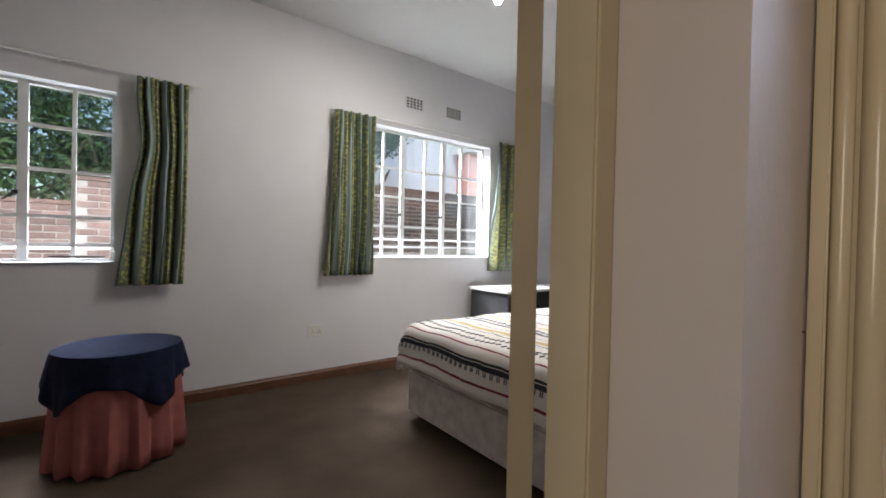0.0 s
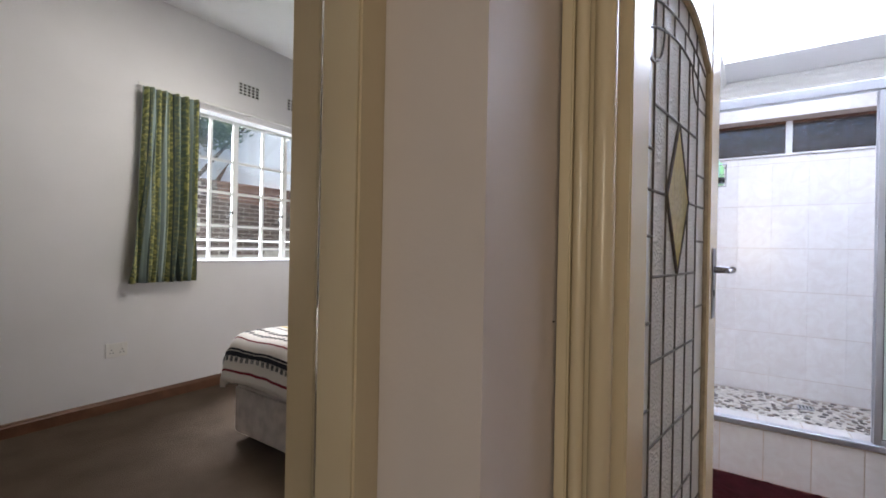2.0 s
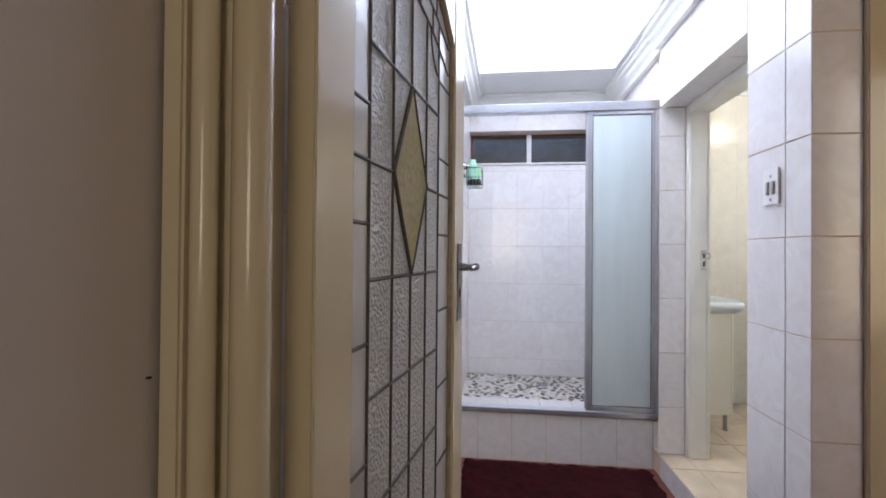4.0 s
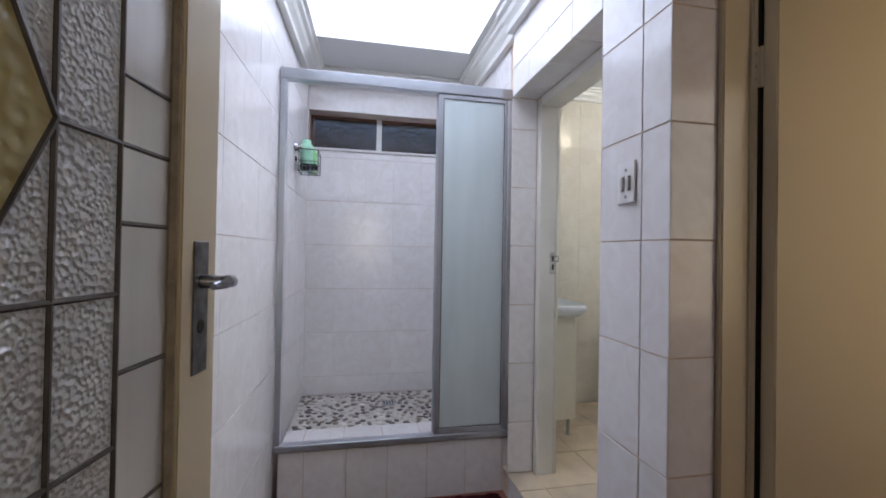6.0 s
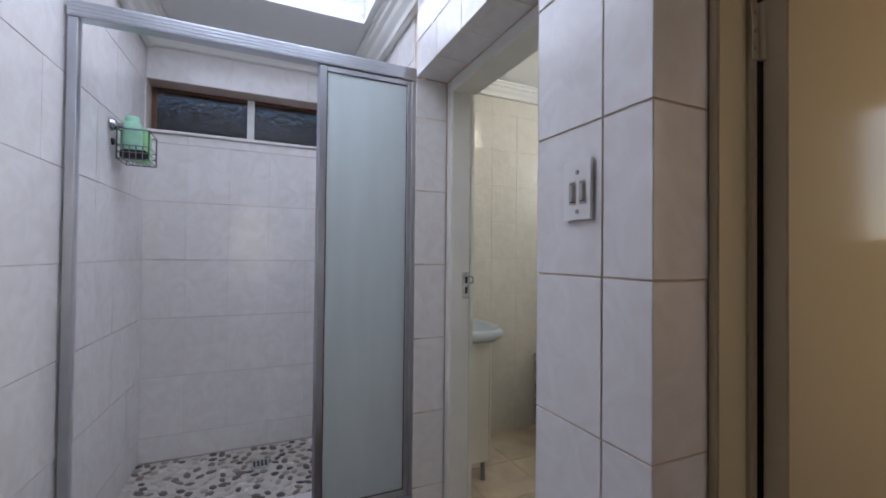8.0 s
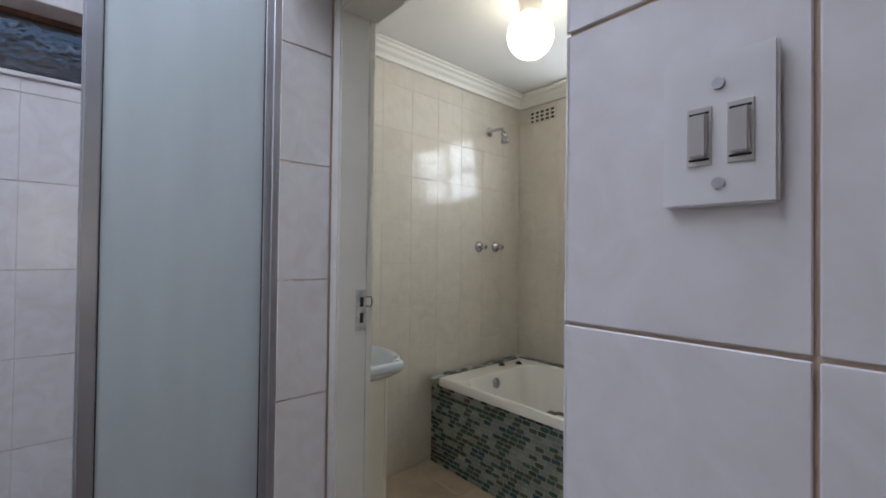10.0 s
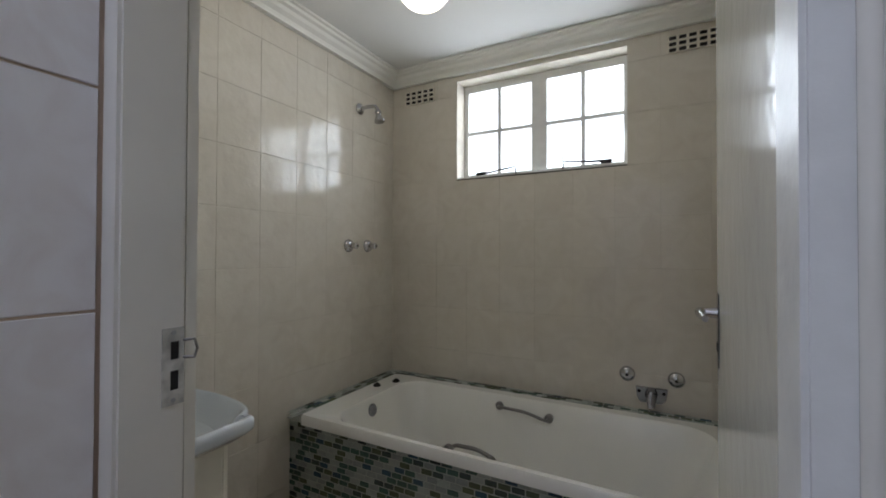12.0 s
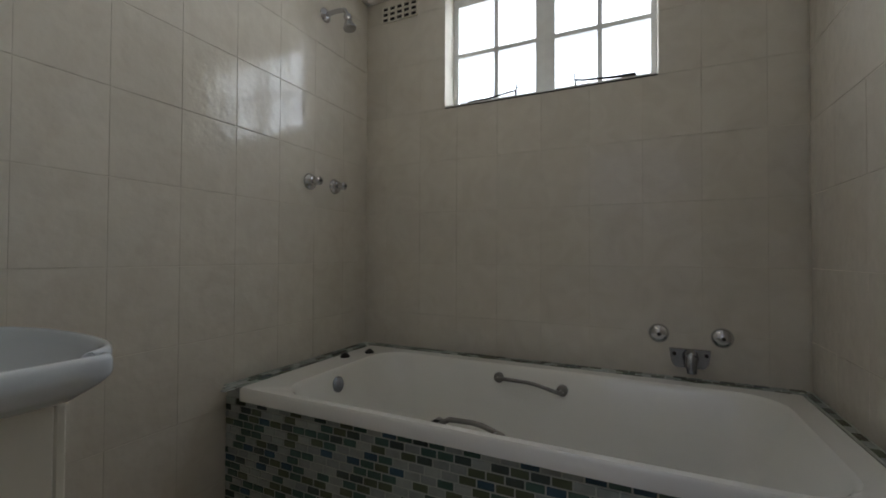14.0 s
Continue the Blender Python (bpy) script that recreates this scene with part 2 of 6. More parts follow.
def striped(name, axis, stops, period, wob=0.0, rough=0.9, speckle=None):
    """Cloth woven in stripes: constant colour stops over one period along an axis of the object."""
    m = bpy.data.materials.new(name)
    m.use_nodes = True
    nt = m.node_tree
    b = nt.nodes["Principled BSDF"]
    b.inputs["Roughness"].default_value = rough
    b.inputs["Specular IOR Level"].default_value = 0.15
    at = nt.nodes.new("ShaderNodeAttribute")
    at.attribute_name = "cloth"
    sep = nt.nodes.new("ShaderNodeSeparateXYZ")
    nt.links.new(at.outputs["Vector"], sep.inputs[0])
    dv = nt.nodes.new("ShaderNodeMath")
    dv.operation = "DIVIDE"
    dv.inputs[1].default_value = period
    nt.links.new(sep.outputs[axis], dv.inputs[0])
    fr = nt.nodes.new("ShaderNodeMath")
    fr.operation = "FRACT"
    nt.links.new(dv.outputs[0], fr.inputs[0])
    cr = nt.nodes.new("ShaderNodeValToRGB")
    cr.color_ramp.interpolation = "CONSTANT"
    e = cr.color_ramp.elements
    for i, (p, c) in enumerate(stops):
        el = e[i] if i < 2 else e.new(p)
        el.position, el.color = p, (*c, 1)
    nt.links.new(fr.outputs[0], cr.inputs[0])
    last = cr.outputs[0]
    no = nt.nodes.new("ShaderNodeTexNoise")
    no.inputs["Scale"].default_value, no.inputs["Detail"].default_value = 38, 4
    nt.links.new(at.outputs["Vector"], no.inputs["Vector"])
    if speckle:
        th = nt.nodes.new("ShaderNodeMapRange")
        th.inputs[1].default_value, th.inputs[2].default_value = 0.50, 0.56
        nt.links.new(no.outputs[0], th.inputs[0])
        mk = nt.nodes.new("ShaderNodeValToRGB")
        mk.color_ramp.interpolation = "CONSTANT"
        for i, (p, v) in enumerate(speckle[1]):
            el = mk.color_ramp.elements[i] if i < 2 else mk.color_ramp.elements.new(p)
            el.position, el.color = p, (v, v, v, 1)
        nt.links.new(fr.outputs[0], mk.inputs[0])
        mul = nt.nodes.new("ShaderNodeMath")
        mul.operation = "MULTIPLY"
        nt.links.new(th.outputs[0], mul.inputs[0])
        nt.links.new(mk.outputs[0], mul.inputs[1])
        mx = nt.nodes.new("ShaderNodeMix")
        mx.data_type = "RGBA"
        mx.inputs[7].default_value = (*speckle[0], 1)
        nt.links.new(mul.outputs[0], mx.inputs[0])
        nt.links.new(last, mx.inputs[6])
        last = mx.outputs[2]
    nt.links.new(last, b.inputs["Base Color"])
    bp = nt.nodes.new("ShaderNodeBump")
    bp.inputs["Strength"].default_value, bp.inputs["Distance"].default_value = 0.2, 0.004
    nt.links.new(no.outputs[0], bp.inputs["Height"])
    nt.links.new(bp.outputs[0], b.inputs["Normal"])
    return m


_g, _y, _b, _d = (0.16, 0.20, 0.155), (0.19, 0.21, 0.11), (0.30, 0.38, 0.38), (0.065, 0.085, 0.08)
CURTAIN = striped("green_striped_curtain", 0, [(0, _g), (0.06, _y), (0.24, _d), (0.28, _g), (0.40, _b), (0.52, _d), (0.57, _g), (0.64, _y), (0.80, _g), (0.88, _b)], 0.27,
                  speckle=((0.46, 0.44, 0.17), [(0, 0.3), (0.06, 1), (0.24, 0), (0.28, 0.35), (0.40, 0.06), (0.52, 0), (0.57, 0.4), (0.64, 1), (0.80, 0.3), (0.88, 0.1)]))
_w, _k, _r, _o = (0.78, 0.72, 0.66), (0.035, 0.035, 0.045), (0.22, 0.03, 0.04), (0.62, 0.48, 0.22)
DUVET = striped("striped_duvet_cover", 0, [(0, _w), (0.046, _r), (0.056, _w), (0.122, _k), (0.146, _w), (0.152, _k), (0.164, _w), (0.212, _r), (0.222, _w),
                                         (0.42, _k), (0.426, _w), (0.46, _o), (0.50, _w), (0.54, _k), (0.546, _w), (0.62, _k), (0.64, _w), (0.74, _o), (0.78, _w), (0.86, _r), (0.872, _w)], 1.25)

# ---------------------------------------------------------------- mesh helpers


def bm_box(bm, lo, hi, bevel=0.0, seg=1):
    lo, hi = [min(a, b) for a, b in zip(lo, hi)], [max(a, b) for a, b in zip(lo, hi)]
    m = Matrix.Translation([(a + b) / 2 for a, b in zip(lo, hi)]) @ Matrix.Diagonal((*[b - a for a, b in zip(lo, hi)], 1))
    r = bmesh.ops.create_cube(bm, size=1, matrix=m)
    if bevel:
        es = {e for v in r["verts"] for e in v.link_edges}
        bmesh.ops.bevel(bm, geom=list(es), offset=bevel, segments=seg, affect="EDGES", clamp_overlap=True)
    return bm


def bm_tube(bm, pts, r, sides=10, caps=True):
    """A round rod along a polyline; r is one radius or one a point."""
    pts = [Vector(p) for p in pts]
    rs = r if isinstance(r, (list, tuple)) else [r] * len(pts)
    rings, up = [], None
    for i, p in enumerate(pts):
        d = (pts[min(i + 1, len(pts) - 1)] - pts[max(i - 1, 0)]).normalized()
        if up is None:
            up = d.orthogonal().normalized()
        up = (up - d * up.dot(d)).normalized()
        side = d.cross(up)
        rings.append([bm.verts.new(p + rs[i] * (math.cos(a) * up + math.sin(a) * side)) for a in [2 * math.pi * k / sides for k in range(sides)]])
    for a, b in zip(rings, rings[1:]):
        for k in range(sides):
            bm.faces.new((a[k], a[(k + 1) % sides], b[(k + 1) % sides], b[k]))
    if caps:
        bm.faces.new(rings[0][::-1])
        bm.faces.new(rings[-1])
    return bm


def bm_lathe(bm, profile, m=Matrix(), sides=24):
    """Turns (radius, height) pairs round z, then places them by m."""
    rings = []
    for r, h in profile:
        if r < 1e-5:
            rings.append([bm.verts.new(m @ Vector((0, 0, h)))])
        else:
            rings.append([bm.verts.new(m @ Vector((r * math.cos(2 * math.pi * k / sides), r * math.sin(2 * math.pi * k / sides), h))) for k in range(sides)])
    for a, b in zip(rings, rings[1:]):
        for k in range(sides):
            q = [a[k % len(a)], a[(k + 1) % len(a)], b[(k + 1) % len(b)], b[k % len(b)]]
            q = [v for i, v in enumerate(q) if v not in q[:i]]
            if len(q) > 2:
                bm.faces.new(q)
    return bm


def bm_extrude(bm, outline, fixed, a, b, axis):
    """A profile (pairs on the two other axes) run from a to b along an axis."""
    def p(u, v, w):
        q = [u, v]
        q.insert(axis, w)
        return Vector(q) + Vector(fixed)
    r0 = [bm.verts.new(p(u, v, a)) for u, v in outline]
    r1 = [bm.verts.new(p(u, v, b)) for u, v in outline]
    n = len(outline)
    for k in range(n):
        bm.faces.new((r0[k], r0[(k + 1) % n], r1[(k + 1) % n], r1[k]))
    bm.faces.new(r0[::-1])
    bm.faces.new(r1)
    return bm


def mesh_of(name, bm, mat, smooth=False):
    bmesh.ops.recalc_face_normals(bm, faces=bm.faces)
    me = bpy.data.meshes.new(name)
    bm.to_mesh(me)
    bm.free()
    me.materials.append(mat)
    if smooth:
        me.polygons.foreach_set("use_smooth", [True] * len(me.polygons))
        me.set_sharp_from_angle(angle=radians(38))
    return me


def part(name, bm, mat, parent, label="", smooth=False):
    """Links a bmesh, built in world places, as one mesh object under a thing or a part."""
    ob = new(name, mesh_of(name, bm, mat, smooth))
    if parent is not None:
        ob.parent = parent
        if parent.parent is None:
            ob.matrix_parent_inverse = parent.matrix_basis.inverted()
    if label:
        tagged(ob, label)
    return ob


def thing(name, place, label, category, group="", kind=""):
    ob = new(name)
    ob.matrix_basis = Matrix.Translation(place)
    return tagged(ob, label, category, group, kind)


def solid(name, bm, mat, label, category="", kind="structure", smooth=False):
    return tagged(new(name, mesh_of(name, bm, mat, smooth)), label, category, "", kind)


def cut_rects(a0, a1, b0, b1, holes):
    """The rectangle (a0..a1, b0..b1) less some holes, as smaller rectangles."""
    rects = [(a0, a1, b0, b1)]
    for h0, h1, g0, g1 in holes:
        out = []
        for x0, x1, y0, y1 in rects:
            if h1 <= x0 or h0 >= x1 or g1 <= y0 or g0 >= y1:
                out.append((x0, x1, y0, y1))
                continue
            if h0 > x0:
                out.append((x0, h0, y0, y1))
            if h1 < x1:
                out.append((h1, x1, y0, y1))
            m0, m1 = max(x0, h0), min(x1, h1)
            if g0 > y0:
                out.append((m0, m1, y0, g0))
            if g1 < y1:
                out.append((m0, m1, g1, y1))
        rects = out
    return [r for r in rects if r[1] - r[0] > 0.004 and r[3] - r[2] > 0.004]


def wall(name, axis, f0, f1, a0, a1, z0, z1, holes, mat, label):
    """A wall that stands across an axis between f0 and f1, with openings (a0, a1, z0, z1) right through it."""
    bm = bmesh.new()
    for x0, x1, y0, y1 in cut_rects(a0, a1, z0, z1, holes):
        bm_box(bm, (f0, x0, y0) if axis == 0 else (x0, f0, y0), (f1, x1, y1) if axis == 0 else (x1, f1, y1))
    return solid(name, bm, mat, label, "wall")


_tiles = {}


def tile_mesh(w, h, d, mat, bevel, name):
    key = (round(w, 3), round(h, 3), d, mat.name, name, bevel)
    if key not in _tiles:
        _tiles[key] = mesh_of(name, bm_box(bmesh.new(), (-w / 2, -h / 2, 0), (w / 2, h / 2, d), min(bevel, w / 3, h / 3)), mat)
    return _tiles[key]


def tiles(parent, m, u0, u1, v0, v1, w, h, pu, pv, mat, holes=(), joint=0.0026, d=0.0035, bevel=0.0012, name="tile", joint_u=None):
    """Lays tiles on the plane of m (u along its x, v along its y, outward its z); the grid passes through (pu, pv)."""
    ju = joint if joint_u is None else joint_u
    i0, i1 = math.floor((u0 - pu) / w), math.ceil((u1 - pu) / w)
    j0, j1 = math.floor((v0 - pv) / h), math.ceil((v1 - pv) / h)
    for i in range(i0, i1):
        for j in range(j0, j1):
            a0, a1 = max(u0, pu + i * w), min(u1, pu + (i + 1) * w)
            b0, b1 = max(v0, pv + j * h), min(v1, pv + (j + 1) * h)
            if a1 - a0 < 0.012 or b1 - b0 < 0.012:
                continue
            for x0, x1, y0, y1 in cut_rects(a0, a1, b0, b1, holes):
                if x1 - x0 < 0.012 or y1 - y0 < 0.012:
                    continue
                ob = new(name, tile_mesh(x1 - x0 - ju, y1 - y0 - joint, d, mat, bevel, name))
                ob.parent = parent
                ob.matrix_basis = m @ Matrix.Translation(((x0 + x1) / 2, (y0 + y1) / 2, random.uniform(-0.0004, 0.0004))) @ pose(0, 0, 0, random.uniform(-0.15, 0.15), random.uniform(-0.15, 0.15), 0)


def face_x(x, out):
    """Plane x = const: u runs along +y, v up; out is +1 or -1 for the way it looks."""
    return Matrix(((0, 0, out, x), (1, 0, 0, 0), (0, 1, 0, 0), (0, 0, 0, 1))) if out > 0 else Matrix(((0, 0, -1, x), (1, 0, 0, 0), (0, 1, 0, 0), (0, 0, 0, 1)))


def face_y(y, out):
    """Plane y = const: u runs along +x, v up."""
    return Matrix(((1, 0, 0, 0), (0, 0, out, y), (0, 1, 0, 0), (0, 0, 0, 1)))


def face_z(z, out=1):
    return Matrix(((1, 0, 0, 0), (0, 1, 0, 0), (0, 0, out, z), (0, 0, 0, 1)))

# ---------------------------------------------------------------- structure: hall, vestibule with shower, bathroom
wall_hall_north = wall("wall_hall_north", 1, 0.47, 0.762, -2.7, 0.93, -0.05, 3.2, [(-0.31, 0.58, -1, 2.07)], HALLWALL, "warm beige painted hall wall with a doorway")
solid("wall_hall_return", bm_box(bmesh.new(), (0.537, 0.47, 0), (0.58, 0.637, 2.07)), HALLWALL, "beige painted reveal of the bedroom doorway", "wall")
wall_hall_east = wall("wall_hall_east", 0, 0.802, 0.93, -1.3, 0.47, 0, 2.6, [(-0.42, 0.4695, -1, 2.07)], HALLWALL, "beige painted wall with the shower room doorway")
# the opening is made up, only to let the hall fill lamp in
wall_hall_west = wall("wall_hall_west", 0, -2.7, -2.55, -1.3, 0.47, 0, 2.6, [(-0.8, 0.1, 1.0, 2.2)], HALLWALL, "plain beige unseen hall wall, opened for an added fill lamp")
wall_hall_south = wall("wall_hall_south", 1, -1.45, -1.3, -2.7, 0.93, 0, 2.6, [], HALLWALL, "plain beige hall wall")
solid("floor_hall", bm_box(bmesh.new(), (-2.7, -1.45, -0.1), (0.93, 0.765, 0)), CARPET, "brown carpeted hall floor", "floor")
solid("ceiling_hall", bm_box(bmesh.new(), (-2.7, -1.45, 2.6), (0.93, 0.47, 2.7)), CEILING, "plain white hall ceiling", "ceiling")

ROW = 0.386                                    # height of one level joint in the shower room, rows are 0.3 m
SKEW = pose(3.857, 0.337, 0, 0, 0, -2.46)      # the tiled side wall runs a little askew
wall_shower_left = wall("wall_shower_left", 1, 0.006, 0.32, -2.95, 0.2, 0, 2.8, [], SHOWERGROUT, "white glazed tiled wall behind the leaded door")
wall_shower_left.data.transform(SKEW)
wall_shower_back = wall("wall_shower_back", 0, 3.863, 4.1, -0.80, 0.356, 0, 2.8, [(-0.66, 0.335, 1.95, 2.21)], SHOWERGROUT, "white tiled shower wall with a high narrow window")
wall_bath_north = wall("wall_bath_north", 1, -1.025, -0.768, 1.792, 2.906, 0, 2.8, [(2.092, 3.0, -1, 2.051)], GROUT, "tiled wall with the bathroom doorway")
wall_shower_right = wall("wall_shower_right", 1, -1.025, -0.806, 2.906, 4.1, 0, 2.8, [], GROUT, "tiled wall between shower and bathroom")
wall_bath_west = wall("wall_bath_west", 0, 1.792, 1.944, -3.0, -1.02, 0, 2.8, [], BATHGROUT, "cream tiled bathroom wall")
wall_bath_east = wall("wall_bath_east", 0, 3.791, 4.1, -3.0, -1.02, 0, 2.8, [], BATHGROUT, "cream tiled bathroom wall with shower fittings")
wall_bath_south = wall("wall_bath_south", 1, -3.01, -2.846, 1.944, 3.791, 0, 2.8, [(2.408, 3.332, 1.805, 2.385)], BATHGROUT, "cream tiled bathroom wall with a high window")
wall_nook_south = wall("wall_nook_south", 1, -2.15, -2.0, 0.80, 1.792, 0, 2.8, [(1.40, 1.66, 1.39, 1.85)], BOUNCEWALL, "unseen bounce-warm wall closing the lobby, with a small window")
# unseen wall; its opening exists only for the added passage lamp
wall_nook_west = wall("wall_nook_west", 0, 0.802, 0.93, -2.0, -1.3, 0, 2.8, [(-1.96, -1.36, 0.9, 2.1)], BOUNCEWALL, "unseen bounce-warm lobby wall, opened for an added fill lamp")
solid("floor_lobby", bm_box(bmesh.new(), (0.93, -2.0, -0.1), (3.0, 0.356, 0)), REDFLOOR, "polished red cement lobby floor", "floor")

bm = bmesh.new()
for x0, x1, y0, y1 in cut_rects(0.80, 4.1, -2.15, 0.79, [(2.10, 3.38, -0.66, 0.30), (1.792, 4.2, -3, -0.95)]):
    bm_box(bm, (x0, y0, 2.48), (x1, y1, 2.58))
for lo, hi in (((2.07, -0.69, 2.58), (2.10, 0.33, 2.9)), ((3.38, -0.69, 2.58), (3.41, 0.33, 2.9)), ((2.10, -0.69, 2.58), (3.38, -0.66, 2.9)), ((2.10, 0.30, 2.58), (3.38, 0.33, 2.9))):
    bm_box(bm, lo, hi)
bm_box(bm, (2.0, -0.75, 2.9), (3.5, 0.4, 2.95))
solid("ceiling_lobby", bm, CEILING, "white ceiling with a large skylight shaft", "ceiling")
sk = thing("skylight", (2.74, -0.18, 2.66), "large rectangular skylight with a white diffusing pane", "skylight", kind="structure")
pane = part("pane", bm_box(bmesh.new(), (2.102, -0.658, 2.495), (3.378, 0.298, 2.499)), OBSCURE, sk)
pane.visible_shadow = False
solid("ceiling_bath", bm_box(bmesh.new(), (1.792, -3.01, 2.5), (4.1, -0.9, 2.58)), CEILING, "white bathroom ceiling", "ceiling")
solid("floor_bath", bm_box(bmesh.new(), (2.1, -3.0, -0.05), (4.1, -0.775, 0.124)), GROUT, "raised bathroom floor with grout joints", "floor")
solid("floor_bath_edge", bm_box(bmesh.new(), (1.95, -3.0, -0.05), (2.1, -1.025, 0.124)), GROUT, "raised bathroom floor along the wall", "floor")


def cornice(name, axis, at, out, a, b, z, size, label):
    """A stepped plaster cornice that hangs z below the ceiling, along one wall."""
    s = size
    prof = [(0, 0), (0.30, 0), (0.34, 0.10), (0.22, 0.16), (0.30, 0.30), (0.52, 0.46), (0.62, 0.62), (0.80, 0.70), (0.84, 0.84), (1.0, 0.88), (1.0, 1.0), (0, 1.0)]
    pts = [(at + out * p * s, z - s + q * s) for p, q in prof]
    return solid(name, bm_extrude(bmesh.new(), pts, (0, 0, 0), a, b, axis), CORNICE, label, "cornice")


cornice("trim_shower_left", 0, 0.0, -1, -2.93, 0.0, 2.478, 0.11, "white moulded plaster cornice").data.transform(SKEW)
cornice("trim_shower_right", 0, -0.762, 1, 1.79, 2.9, 2.478, 0.11, "white moulded plaster cornice")
cornice("trim_shower_end", 0, -0.80, 1, 2.9, 3.857, 2.478, 0.11, "white moulded plaster cornice")
cornice("trim_shower_back", 1, 3.857, -1, -0.80, 0.35, 2.476, 0.10, "white moulded plaster cornice")
cornice("trim_bath_east", 1, 3.785, -1, -2.84, -1.06, 2.498, 0.086, "white moulded plaster cornice")
cornice("trim_bath_south", 0, -2.84, 1, 1.95, 3.785, 2.497, 0.085, "white moulded plaster cornice")
cornice("trim_bath_north", 0, -1.031, -1, 1.95, 3.785, 2.496, 0.084, "white moulded plaster cornice")
cornice("trim_bath_west", 1, 1.95, 1, -2.84, -1.06, 2.495, 0.083, "white moulded plaster cornice")

# bedroom shell
W1 = (-1.03, -0.088, 1.06, 2.25)
W2 = (1.78, 3.50, 1.09, 2.42)
wall_bed_north = wall("wall_bed_north", 1, 4.04, 4.26, -2.7, 5.2, -0.3, 3.2, [W1, W2], PLASTER, "white plaster bedroom wall with two steel windows")
wall("wall_bed_west", 0, -2.9, -2.7, 0.47, 4.26, -0.3, 3.2, [], PLASTER, "plain white bedroom wall")
wall("wall_bed_east", 0, 5.0, 5.2, 0.79, 4.04, -0.3, 3.2, [], PLASTER, "plain white bedroom wall")
wall("wall_bed_south", 1, 0.79, 0.85, 0.93, 5.2, -0.1, 3.2, [], PLASTER, "plain white bedroom wall")
solid("floor_bed", bm_box(bmesh.new(), (-2.7, 0.765, -0.1), (5.2, 4.04, -0.03)), CARPET, "dark brown bedroom carpet", "floor")
solid("ceiling_bed", bm_box(bmesh.new(), (-2.9, 0.47, 3.2), (5.2, 4.26, 3.3)), CEILING, "white bedroom ceiling", "ceiling")
solid("baseboard", bm_extrude(bmesh.new(), [(4.04, -0.03), (4.018, -0.03), (4.018, 0.04), (4.024, 0.048), (4.026, 0.056), (4.034, 0.062), (4.04, 0.062)], (0, 0, 0), -2.7, 5.0, 0), BASEWOOD, "brown stained wooden baseboard", "baseboard")


# ---------------------------------------------------------------- doors and frames
def bedroom_door():
    f = thing("door_1", (0.1, 0.7, 0), "cream painted doorway with its door swung wide open", "door", kind="structure")
    for s, x in ((1, 0.488), (-1, -0.218)):
        part("jamb", bm_box(bmesh.new(), (x, 0.638, 0), (x + s * 0.092, 0.716, 2.07), 0.004, 2), CREAM, f)
        part("rebate", bm_box(bmesh.new(), (x + s * 0.083, 0.7165, 0), (x + s * 0.0915, 0.772, 2.07), 0.004, 2), CREAM, f)
    part("head", bm_box(bmesh.new(), (-0.218, 0.64, 2.0), (0.488, 0.770, 2.066), 0.004, 2), CREAM, f)
    leaf = part("leaf", bm_box(bmesh.new(), (0, 0, 0.01), (0.70, 0.045, 1.99), 0.003, 2), CREAM, f)
    turn = pose(0.546, 0.787, 0, 0, 0, 42)
    leaf.data.transform(turn)
    for z in (0.25, 1.72):
        bm = bmesh.new()
        bm_tube(bm, [(0.550, 0.779, z), (0.550, 0.779, z + 0.1)], 0.006)
        bm_box(bm, (0.550, 0.7725, z), (0.5525, 0.79, z + 0.1))
        part("hinge", bm, STEEL, f)


bedroom_door()


def shower_door_frame():
    f = thing("door_frame_shower", (0.86, 0.0, 0), "cream painted moulded door frame of the shower room", "door frame", kind="structure")
    for s, y in ((1, 0.467), (-1, -0.42)):
        part("architrave", bm_box(bmesh.new(), (0.797, y, 0), (0.826, y - s * 0.022, 2.07), 0.003, 2), CREAM, f)
        bm = bmesh.new()
        bm_tube(bm, [(0.810, y - s * 0.034, 0), (0.810, y - s * 0.034, 2.05)], 0.012, 16)
        part("bead", bm, CREAM, f, smooth=True)
        bm = bmesh.new()
        bm_tube(bm, [(0.835, y - s * 0.066, 0), (0.835, y - s * 0.066, 2.05)], 0.019, 18)
        part("roll_moulding", bm, CREAM, f, smooth=True)
        part("jamb", bm_box(bmesh.new(), (0.828, y, 0), (0.928, y - s * 0.053, 2.07), 0.004, 2), CREAM, f)
    part("head", bm_box(bmesh.new(), (0.828, -0.36, 2.035), (0.928, 0.40, 2.069), 0.003, 2), CREAM, f)


shower_door_frame()


